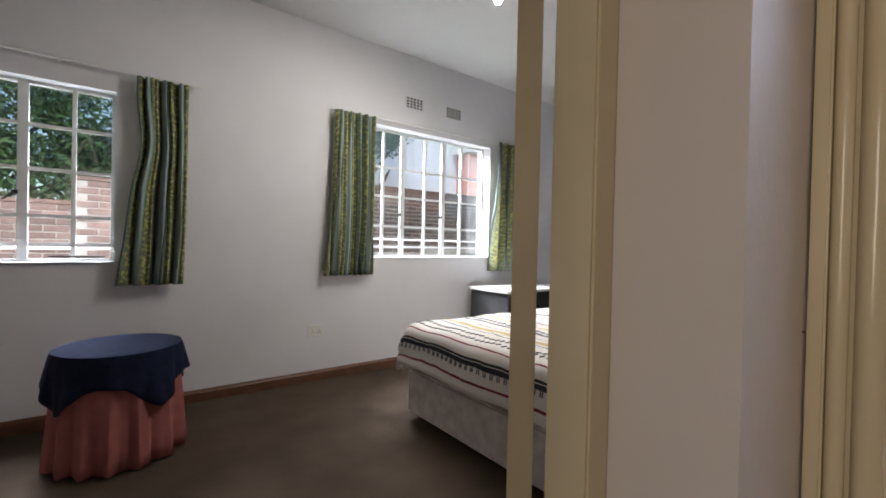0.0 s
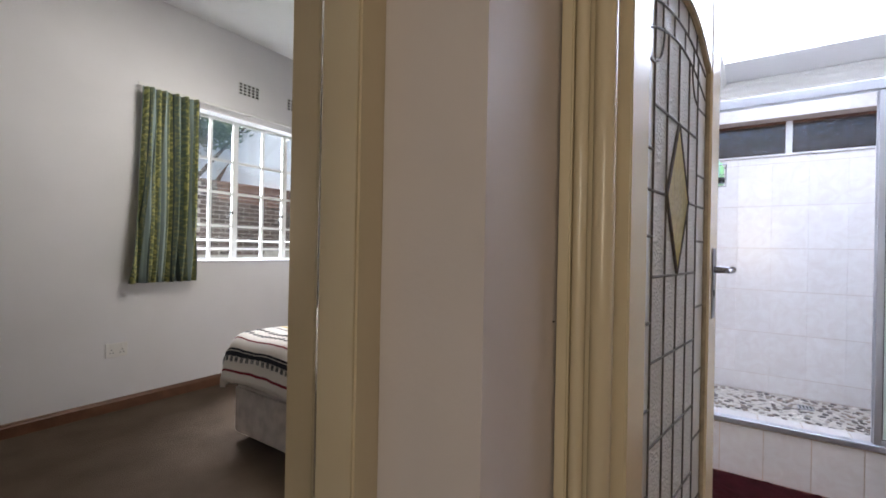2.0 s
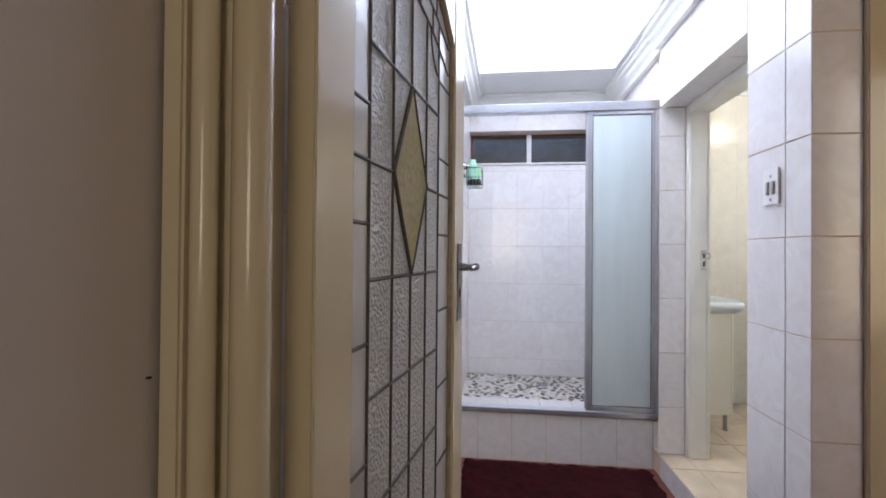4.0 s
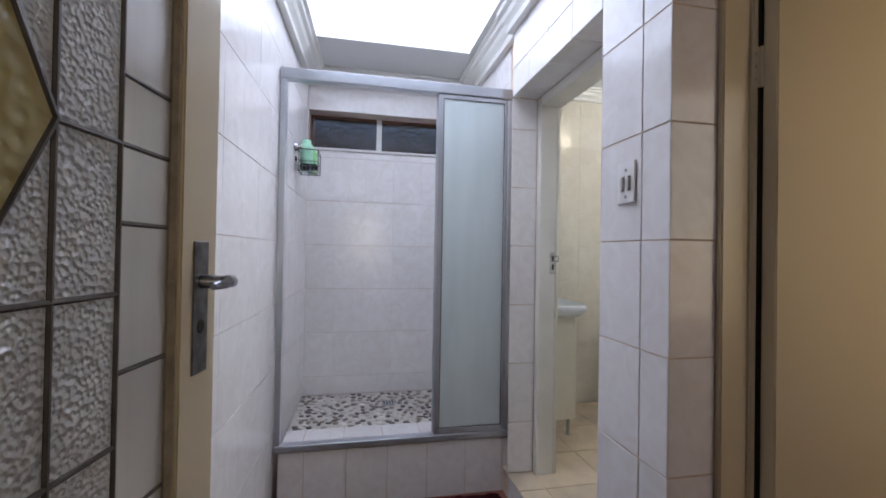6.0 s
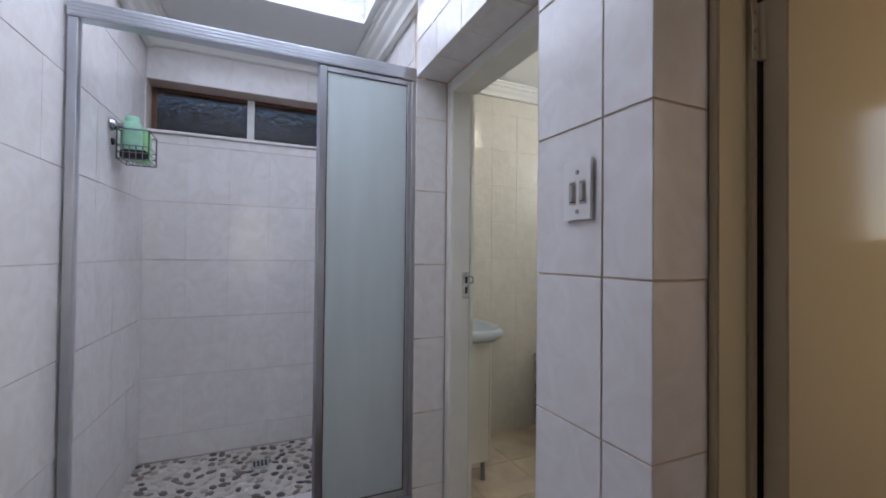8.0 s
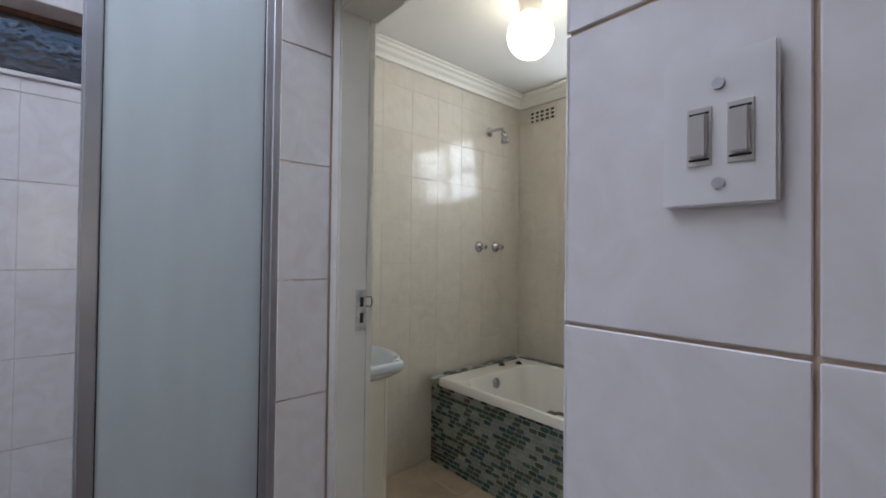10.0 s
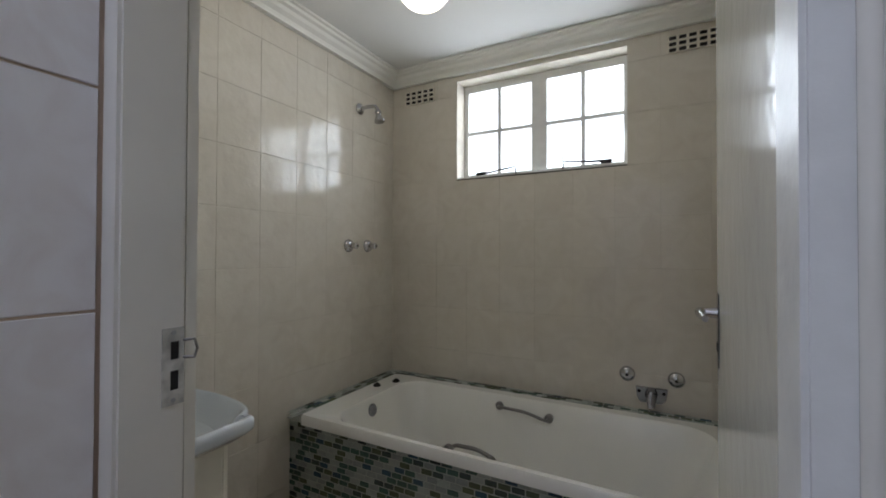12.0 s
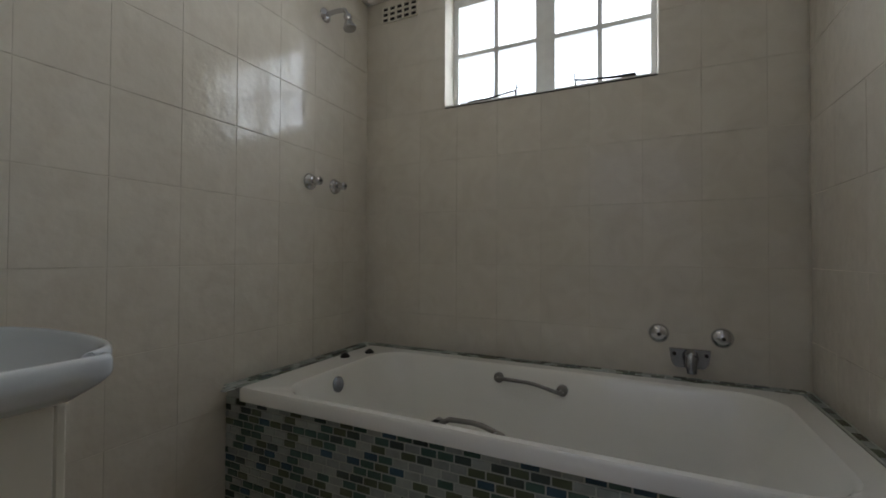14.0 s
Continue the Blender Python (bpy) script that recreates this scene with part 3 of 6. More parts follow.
def lever(parent, plate, lev, m, low=-0.165, high=0.085, reach=0.115, stand=0.05):
    """A lever handle on a long plate. m places it: x along the door to its free side, y out of the face, z up."""
    bm = bm_box(bmesh.new(), (-0.022, 0, low), (0.022, 0.003, high), 0.0015)
    bm.transform(m)
    p = part("handle_plate", bm, plate, parent, "worn steel handle plate")
    bm = bmesh.new()
    bm_tube(bm, [(0, 0.002, 0.02), (0, stand, 0.02)], [0.012, 0.009], 12)
    bm_tube(bm, [(0.006, stand - 0.002, 0.020), (-0.02, stand + 0.002, 0.022), (-0.5 * reach, stand, 0.018), (-reach, stand - 0.005, 0.016)], [0.010, 0.010, 0.008, 0.006], 10)
    bm.transform(m)
    part("lever", bm, lev, p, "chrome lever handle", True)
    bm = bmesh.new()
    bm_lathe(bm, [(0, 0.0042), (0.009, 0.0042), (0.012, 0.003)], pose(0, 0, -0.052, -90), 14)
    bm.transform(m)
    part("keyhole", bm, DARK, p)


def leaded_door():
    hinge, free = Vector((0.914, 0.371, 0)), Vector((1.667, 0.246, 0))
    d = (free - hinge).normalized()
    width = (free - hinge).length
    out = Vector((d.y, -d.x, 0))                       # the face that looks into the room
    m = Matrix(((d.x, out.x, 0, hinge.x), (d.y, out.y, 0, hinge.y), (0, 0, 1, 0.012), (0, 0, 0, 1)))
    t = thing("leaded_glass_door", (0.914, 0.371, 0), "cream wooden door with leaded textured glass, standing open", "door")
    g0, g1, sill, shoulder, crown = 0.095, 0.658, 0.24, 1.765, 1.870
    TH = 0.040

    def arch(u):
        k = abs((u - (g0 + g1) / 2) / ((g1 - g0) / 2))
        return crown - (crown - shoulder) * k ** 2.2

    def put(name, bm, mat, par=t, label="", smooth=False):
        bm.transform(m)
        return part(name, bm, mat, par, label, smooth)
    put("stile", bm_box(bmesh.new(), (0, -TH, 0), (g0, 0, 2.03), 0.003, 2), CREAM)
    put("stile", bm_box(bmesh.new(), (g1, -TH, 0), (width, 0, 2.03), 0.003, 2), CREAM)
    put("bottom_rail", bm_box(bmesh.new(), (g0, -TH + 0.002, 0), (g1, -0.002, sill), 0.003, 2), CREAM)
    bm = bmesh.new()
    us = [g0 + (g1 - g0) * k / 24 for k in range(25)]
    loops = []
    for y in (-0.002, -TH + 0.002):
        loops.append([bm.verts.new((u, y, arch(u))) for u in us] + [bm.verts.new((g1, y, 2.03)), bm.verts.new((g0, y, 2.03))])
    bm.faces.new(loops[0])
    bm.faces.new(loops[1][::-1])
    for k in range(27):
        j = (k + 1) % 27
        bm.faces.new((loops[0][k], loops[0][j], loops[1][j], loops[1][k]))
    put("top_rail", bm, CREAM)
    # bead of putty round the glass
    bm = bmesh.new()
    path = [(g0 + 0.004, -0.012, sill)] + [(min(max(u, g0 + 0.004), g1 - 0.004), -0.012, arch(u) - 0.004) for u in us] + [(g1 - 0.004, -0.012, sill)]
    bm_tube(bm, path, 0.008, 6)
    put("glazing_bead", bm, PUTTY)
    # glass
    def sheet(ua, ub, n):
        bm = bmesh.new()
        cols = [[bm.verts.new((ua + (ub - ua) * k / n, y, z)) for y, z in ((-0.016, sill), (-0.016, arch(ua + (ub - ua) * k / n)), (-0.020, arch(ua + (ub - ua) * k / n)), (-0.020, sill))] for k in range(n + 1)]
        for a, b in zip(cols, cols[1:]):
            bm.faces.new((a[0], b[0], b[1], a[1]))
            bm.faces.new((a[2], b[2], b[3], a[3]))
        return bm
    gl = put("glass", sheet(0.172, 0.550, 20), CATHEDRAL, label="rippled clear cathedral glass")
    for ua, ub in ((g0, 0.172), (0.550, g1)):
        put("border_glass", sheet(ua, ub, 4), BORDERGLASS, gl, "plain pale border glass")
    # leads
    vs = [0.172, 0.268, 0.362, 0.457, 0.550]
    hs = [0.425, 0.613, 0.80, 0.985, 1.173, 1.36, 1.548]
    bm = bmesh.new()
    mid, hw = 0.362, 0.094
    dz0, dz1 = 1.175, 1.546
    dzm = (dz0 + dz1) / 2

    def lead_arc(u, top, fall):
        return top - fall * ((u - mid) / 0.29) ** 2
    topz = [lead_arc(u, 1.797, 0.055) if k in (0, 4) else lead_arc(u, 1.743, 0.072) for k, u in enumerate(vs)]
    for k, u in enumerate(vs):
        if k == 2:
            spans = [(sill, dz0), (dz1, topz[k])]
        elif k in (1, 3):
            spans = [(sill, topz[k])]
        else:
            spans = [(sill, topz[k])]
        for a, b in spans:
            bm_tube(bm, [(u, -0.016, a), (u, -0.016, b)], 0.0038, 6)
    for z in hs:
        if z == 1.36:
            for a, b in ((g0, mid - hw * 0.95), (mid + hw * 0.95, g1)):
                bm_tube(bm, [(a, -0.016, z), (b, -0.016, z)], 0.0038, 6)
        else:
            bm_tube(bm, [(vs[0], -0.016, z), (vs[4], -0.016, z)], 0.0038, 6)
    for k in range(9):
        z = 0.326 + 0.187 * k
        for a, b in ((g0, vs[0]), (vs[4], g1)):
            bm_tube(bm, [(a, -0.016, z), (b, -0.016, z)], 0.0036, 6)
    bm_tube(bm, [(mid, -0.015, dz1), (mid + hw, -0.015, dzm), (mid, -0.015, dz0), (mid - hw, -0.015, dzm), (mid, -0.015, dz1)], 0.0056, 6)
    # two arcs under the arched head, the band between them cut by short leads, and a sail in each upper corner
    inner_us = [u for u in us if g0 + 0.01 < u < g1 - 0.01]
    for top, fall in ((1.797, 0.055), (1.743, 0.072)):
        bm_tube(bm, [(u, -0.016, lead_arc(u, top, fall)) for u in inner_us], 0.0036, 6)
    for u in (0.225, 0.315, 0.410, 0.500):
        bm_tube(bm, [(u, -0.016, lead_arc(u, 1.743, 0.072)), (u, -0.016, lead_arc(u, 1.797, 0.055))], 0.0034, 6)
        bm_tube(bm, [(u + 0.03, -0.016, lead_arc(u + 0.03, 1.797, 0.055)), (u + 0.03, -0.016, arch(u + 0.03))], 0.0034, 6)
    for u0, s in ((vs[0], 1), (vs[4], -1)):
        bm_tube(bm, [(u0 + s * 0.064 * math.sin(a), -0.016, 1.642 + 0.092 * (1 - math.cos(a))) for a in [math.pi / 2 * k / 10 for k in range(11)]], 0.0034, 6)
    put("leads", bm, LEAD, gl, "dark lead cames")
    bm = bmesh.new()
    q = [(mid, dz1), (mid + hw, dzm), (mid, dz0), (mid - hw, dzm)]
    f = [bm.verts.new((u, -0.0125, z)) for u, z in q]
    b = [bm.verts.new((u, -0.0215, z)) for u, z in q]
    bm.faces.new(f)
    bm.faces.new(b[::-1])
    for k in range(4):
        bm.faces.new((f[k], f[(k + 1) % 4], b[(k + 1) % 4], b[k]))
    put("diamond_pane", bm, AMBER, gl, "yellow diamond of textured glass")
    lever(t, material("worn_handle_steel", (0.20, 0.19, 0.19), 0.38, metal=0.9, vary=0.3, scale=40.0, bump=0.1), DARKCHROME, m @ pose(width - 0.052, 0.0, 1.158), low=-0.128, reach=0.048)
    for z in (0.3, 1.75):
        bm = bmesh.new()
        bm_tube(bm, [(-0.004, 0.003, z), (-0.004, 0.003, z + 0.1)], 0.006)
        put("hinge", bm, STEEL)


leaded_door()


def bath_door():
    f = thing("door_frame_bath", (2.5, -0.97, 0.12), "white gloss door frame of the bathroom, chipped paint", "door frame", kind="structure")
    part("jamb", bm_box(bmesh.new(), (2.904, -0.905, 0.125), (2.860, -0.996, 2.05), 0.005, 2), WHITEWOOD, f)
    part("rebate", bm_box(bmesh.new(), (2.904, -0.9965, 0.125), (2.868, -1.018, 2.05), 0.003, 2), WHITEWOOD, f)
    # cooler white on this side puts the skylight's blue cast into the colour
    part("jamb", bm_box(bmesh.new(), (2.094, -0.948, 0.125), (2.158, -1.018, 2.05), 0.004, 2), WINDOWWHITE, f)
    part("architrave", bm_box(bmesh.new(), (2.094, -0.903, 0.125), (2.124, -0.9475, 2.05), 0.004, 2), WINDOWWHITE, f)
    part("head", bm_box(bmesh.new(), (2.142, -0.904, 2.0), (2.860, -1.018, 2.050), 0.004, 2), WHITEWOOD, f)
    bm = bmesh.new()
    bm_tube(bm, [(2.128, -0.944, 0.13), (2.128, -0.944, 2.03)], 0.006, 10)
    part("bead", bm, WHITEWOOD, f, smooth=True)
    # strike plate with its two mouths
    bm = bmesh.new()
    for x0, x1, y0, y1 in cut_rects(-0.992, -0.962, 1.145, 1.256, [(-0.985, -0.973, 1.210, 1.236), (-0.985, -0.973, 1.166, 1.194)]):
        bm_box(bm, (2.8575, x0, y0), (2.8603, x1, y1))
    s = part("strike_plate", bm, material("worn_plate", (0.62, 0.60, 0.55), 0.4, metal=0.1, vary=0.25, scale=60.0, bump=0.1), f, "worn half-painted strike plate")
    part("mouth", bm_box(bmesh.new(), (2.8592, -0.987, 1.158), (2.8601, -0.970, 1.242)), DARK, s)
    bm = bmesh.new()
    bm_tube(bm, [(2.859, -0.991, 1.236), (2.850, -1.003, 1.237), (2.848, -1.006, 1.223), (2.850, -1.003, 1.210), (2.859, -0.991, 1.211)], 0.0022, 8)
    part("lip", bm, GRIPSTEEL, s, "bent dark latch lip")
    for z in (1.249, 1.152):
        bm = bmesh.new()
        bm_lathe(bm, [(0.0035, 0), (0.0035, 0.001), (0, 0.001)], pose(2.8575, -0.977, z, 0, -90, 0), 8)
        part("screw", bm, STEEL, s)
    t = thing("bathroom_door", (2.156, -1.05, 0.13), "white gloss flush door standing open into the bathroom", "door")
    d = Vector((2.135 - 2.150, -1.742 + 1.030, 0)).normalized()
    out = Vector((-d.y, d.x, 0))
    m = Matrix(((d.x, out.x, 0, 2.150), (d.y, out.y, 0, -1.028), (0, 0, 1, 0.14), (0, 0, 0, 1)))
    bm = bm_box(bmesh.new(), (0, -0.040, 0), (0.712, 0, 1.86), 0.003, 2)
    bm.transform(m)
    part("leaf", bm, DOORWHITE, t)
    lever(t, DARKCHROME, CHROME, m @ pose(0.668, 0.0, 1.080), -0.094, 0.062, reach=0.085, stand=0.033)
    for z in (0.2, 1.6):
        bm = bmesh.new()
        bm_tube(bm, [(-0.003, 0.003, z), (-0.003, 0.003, z + 0.1)], 0.006)
        bm.transform(m)
        part("hinge", bm, STEEL, t)


bath_door()


def lobby_door():
    t = thing("closed_lobby_door", (1.76, -1.4, 0), "closed cream gloss flush door with a steel hinge", "door")
    f = t
    bm = bmesh.new()
    bm_box(bm, (1.772, -0.903, 0), (1.791, -0.985, 2.02), 0.004, 2)
    part("frame_face", bm, OCHRE, f)
    bm = bmesh.new()
    bm_box(bm, (1.764, -0.985, 0), (1.791, -1.004, 2.0), 0.004, 2)
    part("frame_bead", bm, OCHRE, f)
    part("frame_head", bm_box(bmesh.new(), (1.772, -0.985, 1.96), (1.791, -1.85, 2.02), 0.004, 2), OCHRE, f)
    part("leaf", bm_box(bmesh.new(), (1.722, -1.013, 0.01), (1.762, -1.80, 1.955), 0.003, 2), OCHRE, f)
    # dark sheet in place of depth: paints the shade in the gap
    part("rebate", bm_box(bmesh.new(), (1.764, -1.006, 0.0), (1.790, -1.85, 1.955)), DARK, f, "near-black sheet painting the shade behind the door")
    for z in (0.3, 1.684):
        bm = bmesh.new()
        bm_box(bm, (1.7625, -0.982, z), (1.7645, -1.004, z + 0.105))
        bm_box(bm, (1.724, -1.0128, z), (1.760, -1.0112, z + 0.105))
        bm_tube(bm, [(1.759, -1.0075, z), (1.759, -1.0075, z + 0.105)], 0.0055)
        h = part("hinge", bm, OCHRE, t, "painted-over steel hinge")
        for dz in (0.02, 0.052, 0.085):
            bm = bmesh.new()
            bm_lathe(bm, [(0, 0.001), (0.004, 0.001), (0.004, 0)], pose(1.7625, -0.992, z + dz, 0, -90, 0), 8)
            part("screw", bm, STEEL, h)


lobby_door()


# ---------------------------------------------------------------- shower
def shower_kerb():
    k = solid("shower_kerb", bm_box(bmesh.new(), (2.986, -0.80, 0), (3.24, 0.35, 0.279)), GROUT, "low tiled shower kerb", "kerb")
    tiles(k, face_x(2.986, -1), -0.80, 0.35, 0.0, 0.280, 0.2, 0.3, 0.283 - 0.05, -0.015, TILE)
    tiles(k, face_z(0.279), 2.99, 3.24, -0.80, 0.35, 0.26, 0.2, 2.985, 0.05, TILE)


shower_kerb()
shower_floor = solid("shower_floor", bm_box(bmesh.new(), (3.24, -0.80, 0), (3.857, 0.35, 0.258)), material("pebble_grout", (0.62, 0.58, 0.52), 0.8, vary=0.1, bump=0.3), "pale grouted shower floor", "floor")


def pebbles():
    """Flat river pebbles set close in grout; the ones behind the glass are joined."""
    tones = [(0.10, 0.085, 0.075), (0.24, 0.18, 0.13), (0.36, 0.31, 0.26), (0.60, 0.56, 0.50), (0.16, 0.13, 0.11), (0.70, 0.66, 0.60)]
    mats = [material("river_pebble", c, 0.35, vary=0.15, scale=30.0, bump=0.1, island=0.2) for c in tones]
    rng = random.Random(4)
    shapes = []
    for k in range(12):
        bm = bmesh.new()
        bmesh.ops.create_icosphere(bm, subdivisions=1, radius=1)
        a, b = rng.uniform(0.019, 0.031), rng.uniform(0.013, 0.020)
        for v in bm.verts:
            f = 1 + rng.uniform(-0.12, 0.12)
            v.co = Vector((v.co.x * a * f, v.co.y * b * f, v.co.z * 0.006))
        shapes.append(mesh_of("pebble", bm, mats[k % 6], True))
    spots = []
    tries = 0
    while len(spots) < 480 and tries < 9000:
        tries += 1
        x, y = rng.uniform(3.262, 3.84), rng.uniform(-0.78, 0.332)
        if all((x - p) ** 2 + (y - q) ** 2 > 0.0375 ** 2 for p, q in spots):
            spots.append((x, y))
    spots.sort(key=lambda p: -p[1])
    rest = bmesh.new()
    for i, (x, y) in enumerate(spots):
        m = pose(x, y, 0.2595, rng.uniform(-8, 8), rng.uniform(-8, 8), rng.uniform(0, 180))
        if i < 290:
            ob = new("pebble", shapes[rng.randrange(12)])
            ob.parent, ob.matrix_basis = shower_floor, m
        else:
            me = shapes[rng.randrange(12)]
            vs = [rest.verts.new(m @ v.co) for v in me.vertices]
            for p in me.polygons:
                rest.faces.new([vs[j] for j in p.vertices])
    tagged(part("pebbles", rest, mats[2], shower_floor, "small river pebbles set in grout", True), kind="stuff")
    d = thing("shower_drain", (3.62, -0.22, 0.265), "small square grey shower drain", "drain")
    part("grate", bm_box(bmesh.new(), (3.58, -0.26, 0.263), (3.66, -0.18, 0.270), 0.002), STEEL, d)
    for k in range(4):
        part("slot", bm_box(bmesh.new(), (3.59, -0.25 + k * 0.018, 0.2702), (3.65, -0.243 + k * 0.018, 0.2712)), DARK, d)


pebbles()


def shower_screen():
    t = thing("shower_screen", (2.995, -0.2, 0.285), "aluminium framed shower screen with a frosted sliding panel", "shower screen")
    y0, y1, zb, zt = -0.797, 0.369, 0.287, 2.115

    def rail(name, lo, hi, ribs, axis, par=t):
        p = part(name, bm_box(bmesh.new(), lo, hi, 0.002), ALU, par)
        for k in range(ribs):
            z = lo[2] + (hi[2] - lo[2]) * (k + 0.7) / (ribs + 0.4)
            part("rib", bm_box(bmesh.new(), (lo[0] - 0.002, lo[1] + 0.001, z - 0.002), (lo[0] - 0.0002, hi[1] - 0.001, z + 0.002)), ALU, p)
        return p
    rail("top_rail", (2.972, y0, zt - 0.052), (3.022, y1, zt), 4, 1)
    rail("bottom_rail", (2.972, y0, zb), (3.022, y1, zb + 0.030), 2, 1)
    rail("post", (2.978, y1 - 0.026, zb + 0.03), (3.016, y1, zt - 0.052), 0, 2)
    rail("post", (2.978, y0, zb + 0.03), (3.016, y0 + 0.022, zt - 0.052), 0, 2)
    for nm, x, a, b in (("sliding_panel", 2.982, -0.424, -0.778), ("sliding_panel", 3.002, -0.420, -0.760)):
        bm = bmesh.new()
        for lo, hi in (((x, a, zb + 0.032), (x + 0.014, a + 0.028, zt - 0.054)), ((x, b - 0.002, zb + 0.032), (x + 0.014, b + 0.022, zt - 0.054)),
                       ((x, b + 0.022, zb + 0.032), (x + 0.014, a, zb + 0.058)), ((x, b + 0.022, zt - 0.074), (x + 0.014, a, zt - 0.054))):
            bm_box(bm, lo, hi, 0.0015)
        p = part(nm, bm, ALU, t, "framed frosted glass sliding panel")
        for lo, hi in (((x + 0.0015, a - 0.003, zb + 0.058), (x + 0.0125, a - 0.0005, zt - 0.074)), ((x + 0.0015, b + 0.0225, zb + 0.058), (x + 0.0125, b + 0.0255, zt - 0.074)),
                       ((x + 0.0015, b + 0.0255, zb + 0.0585), (x + 0.0125, a - 0.003, zb + 0.063)), ((x + 0.0015, b + 0.0255, zt - 0.078), (x + 0.0125, a - 0.003, zt - 0.0745))):
            part("seal", bm_box(bmesh.new(), lo, hi), DESKDARK, p, "dark rubber glazing seal")
        part("glass", bm_box(bmesh.new(), (x + 0.005, b + 0.021, zb + 0.056), (x + 0.009, a + 0.001, zt - 0.073)), FROST, p, "frosted greenish glass")


shower_screen()


def shower_window():
    w = thing("window_3", (3.98, -0.14, 1.95), "narrow high shower window with two dim obscure panes", "window", kind="structure")
    y0, y1, z0, z1 = -0.655, 0.33, 1.953, 2.207
    bm = bmesh.new()
    for a, b, c, d in cut_rects(y0, y1, z0, z1, [(y0 + 0.02, -0.166, z0 + 0.018, z1 - 0.018), (-0.128, y1 - 0.02, z0 + 0.018, z1 - 0.018)]):
        bm_box(bm, (3.975, a, c), (4.0, b, d))
    part("window_frame", bm, BASEWOOD, w, "brown grimy window frame")
    part("mullion", bm_box(bmesh.new(), (3.968, -0.166, z0 + 0.002), (3.9745, -0.128, z1 - 0.002), 0.002), WINDOWWHITE, w, "white painted mullion")
    for a, b in ((y0 + 0.016, -0.162), (-0.132, y1 - 0.016)):
        part("pane", bm_box(bmesh.new(), (3.986, a, z0 + 0.014), (3.990, b, z1 - 0.014)), DARKOBSCURE, w)
    part("window_sill", bm_box(bmesh.new(), (3.845, y0 + 0.004, 1.935), (3.975, y1, 1.951), 0.003), TILE, w)


shower_window()


def caddy():
    t = thing("shower_caddy", (3.47, 0.31, 1.71), "chrome wire caddy on the wall with mint green bottles", "shower caddy")
    bm = bmesh.new()
    bm_lathe(bm, [(0, 0.016), (0.020, 0.014), (0.024, 0.006), (0.026, 0)], pose(3.375, 0.352, 1.832, 90), 18)
    bm_tube(bm, [(3.375, 0.345, 1.832), (3.378, 0.315, 1.832)], 0.011, 12)
    part("mount", bm, CHROME, t, smooth=True)
    bm = bmesh.new()
    bm_lathe(bm, [(0, 0.01), (0.012, 0.008), (0.014, 0)], pose(3.375, 0.350, 1.765, 90), 14)
    part("rest", bm, IRON, t, "black rubber rest", True)
    lo, hi = (3.372, 0.226), (3.520, 0.334)
    for z, r in ((1.700, 0.003), (1.728, 0.0022), (1.756, 0.0022), (1.822, 0.0034)):
        bm = bmesh.new()
        bm_tube(bm, [(lo[0], hi[1], z), (lo[0], lo[1], z), (hi[0], lo[1], z), (hi[0], hi[1], z), (lo[0], hi[1], z)], r, 6)
        part("wire_ring", bm, DARKCHROME, t)
    for k in range(6):
        y = lo[1] + 0.0216 * k
        bm = bmesh.new()
        bm_tube(bm, [(lo[0], y, 1.756), (lo[0], y, 1.700), (hi[0], y, 1.700), (hi[0], y, 1.756)], 0.002, 6)
        part("wire", bm, DARKCHROME, t)
    for x, y in (lo, (lo[0], hi[1]), hi, (hi[0], lo[1])):
        bm = bmesh.new()
        bm_tube(bm, [(x, y, 1.700), (x, y, 1.822)], 0.003, 6)
        part("corner_wire", bm, DARKCHROME, t)
    for x, y, r, h, label in ((3.425, 0.296, 0.037, 0.182, "mint green plastic bottle with a round cap"), (3.487, 0.266, 0.029, 0.150, "lime green plastic bottle leaning in the caddy")):
        b = thing("bottle", (x, y, 1.70), label, "bottle", group="bottles in the caddy")
        m = Matrix.Translation((x, y, 1.703))
        bm = bmesh.new()
        bm_lathe(bm, [(0, 0), (r - 0.003, 0), (r, 0.008), (r, h * 0.78), (r - 0.003, h * 0.84), (r * 0.72, h * 0.87)], m, 22)
        part("body", bm, GREEN if h > 0.17 else LIME, b, smooth=True)
        bm = bmesh.new()
        bm_lathe(bm, [(r * 0.70, h * 0.86), (r * 0.70, h * 0.97), (r * 0.62, h), (0, h)], m, 18)
        part("cap", bm, GREEN if h > 0.17 else LIME, b, smooth=True)
    s = thing("sponge", (3.39, 0.28, 1.703), "dark scouring sponge lying in the caddy", "sponge")
    part("body", bm_box(bmesh.new(), (3.377, 0.232, 1.7035), (3.399, 0.326, 1.742), 0.006, 2), DARK, s)


caddy()


def rug():
    rng = random.Random(2)
    bm = bmesh.new()
    nx, ny = 60, 46
    grid = []
    for i in range(nx + 1):
        row = []
        for j in range(ny + 1):
            x = 1.45 + (2.955 - 1.45) * i / nx
            y = -0.735 + (0.315 + 0.735) * j / ny
            e = 0 if 0 < i < nx and 0 < j < ny else 1
            row.append(bm.verts.new((x + rng.uniform(-0.006, 0.006) * (1 + e), y + rng.uniform(-0.006, 0.006) * (1 + e), 0.004 if e else 0.022 + rng.uniform(-0.005, 0.005))))
        grid.append(row)
    for i in range(nx):
        for j in range(ny):
            bm.faces.new((grid[i][j], grid[i + 1][j], grid[i + 1][j + 1], grid[i][j + 1]))
    tagged(new("rug", mesh_of("rug", bm, RUG, True)), "dark crimson shaggy rug on the lobby floor", "rug")


rug()


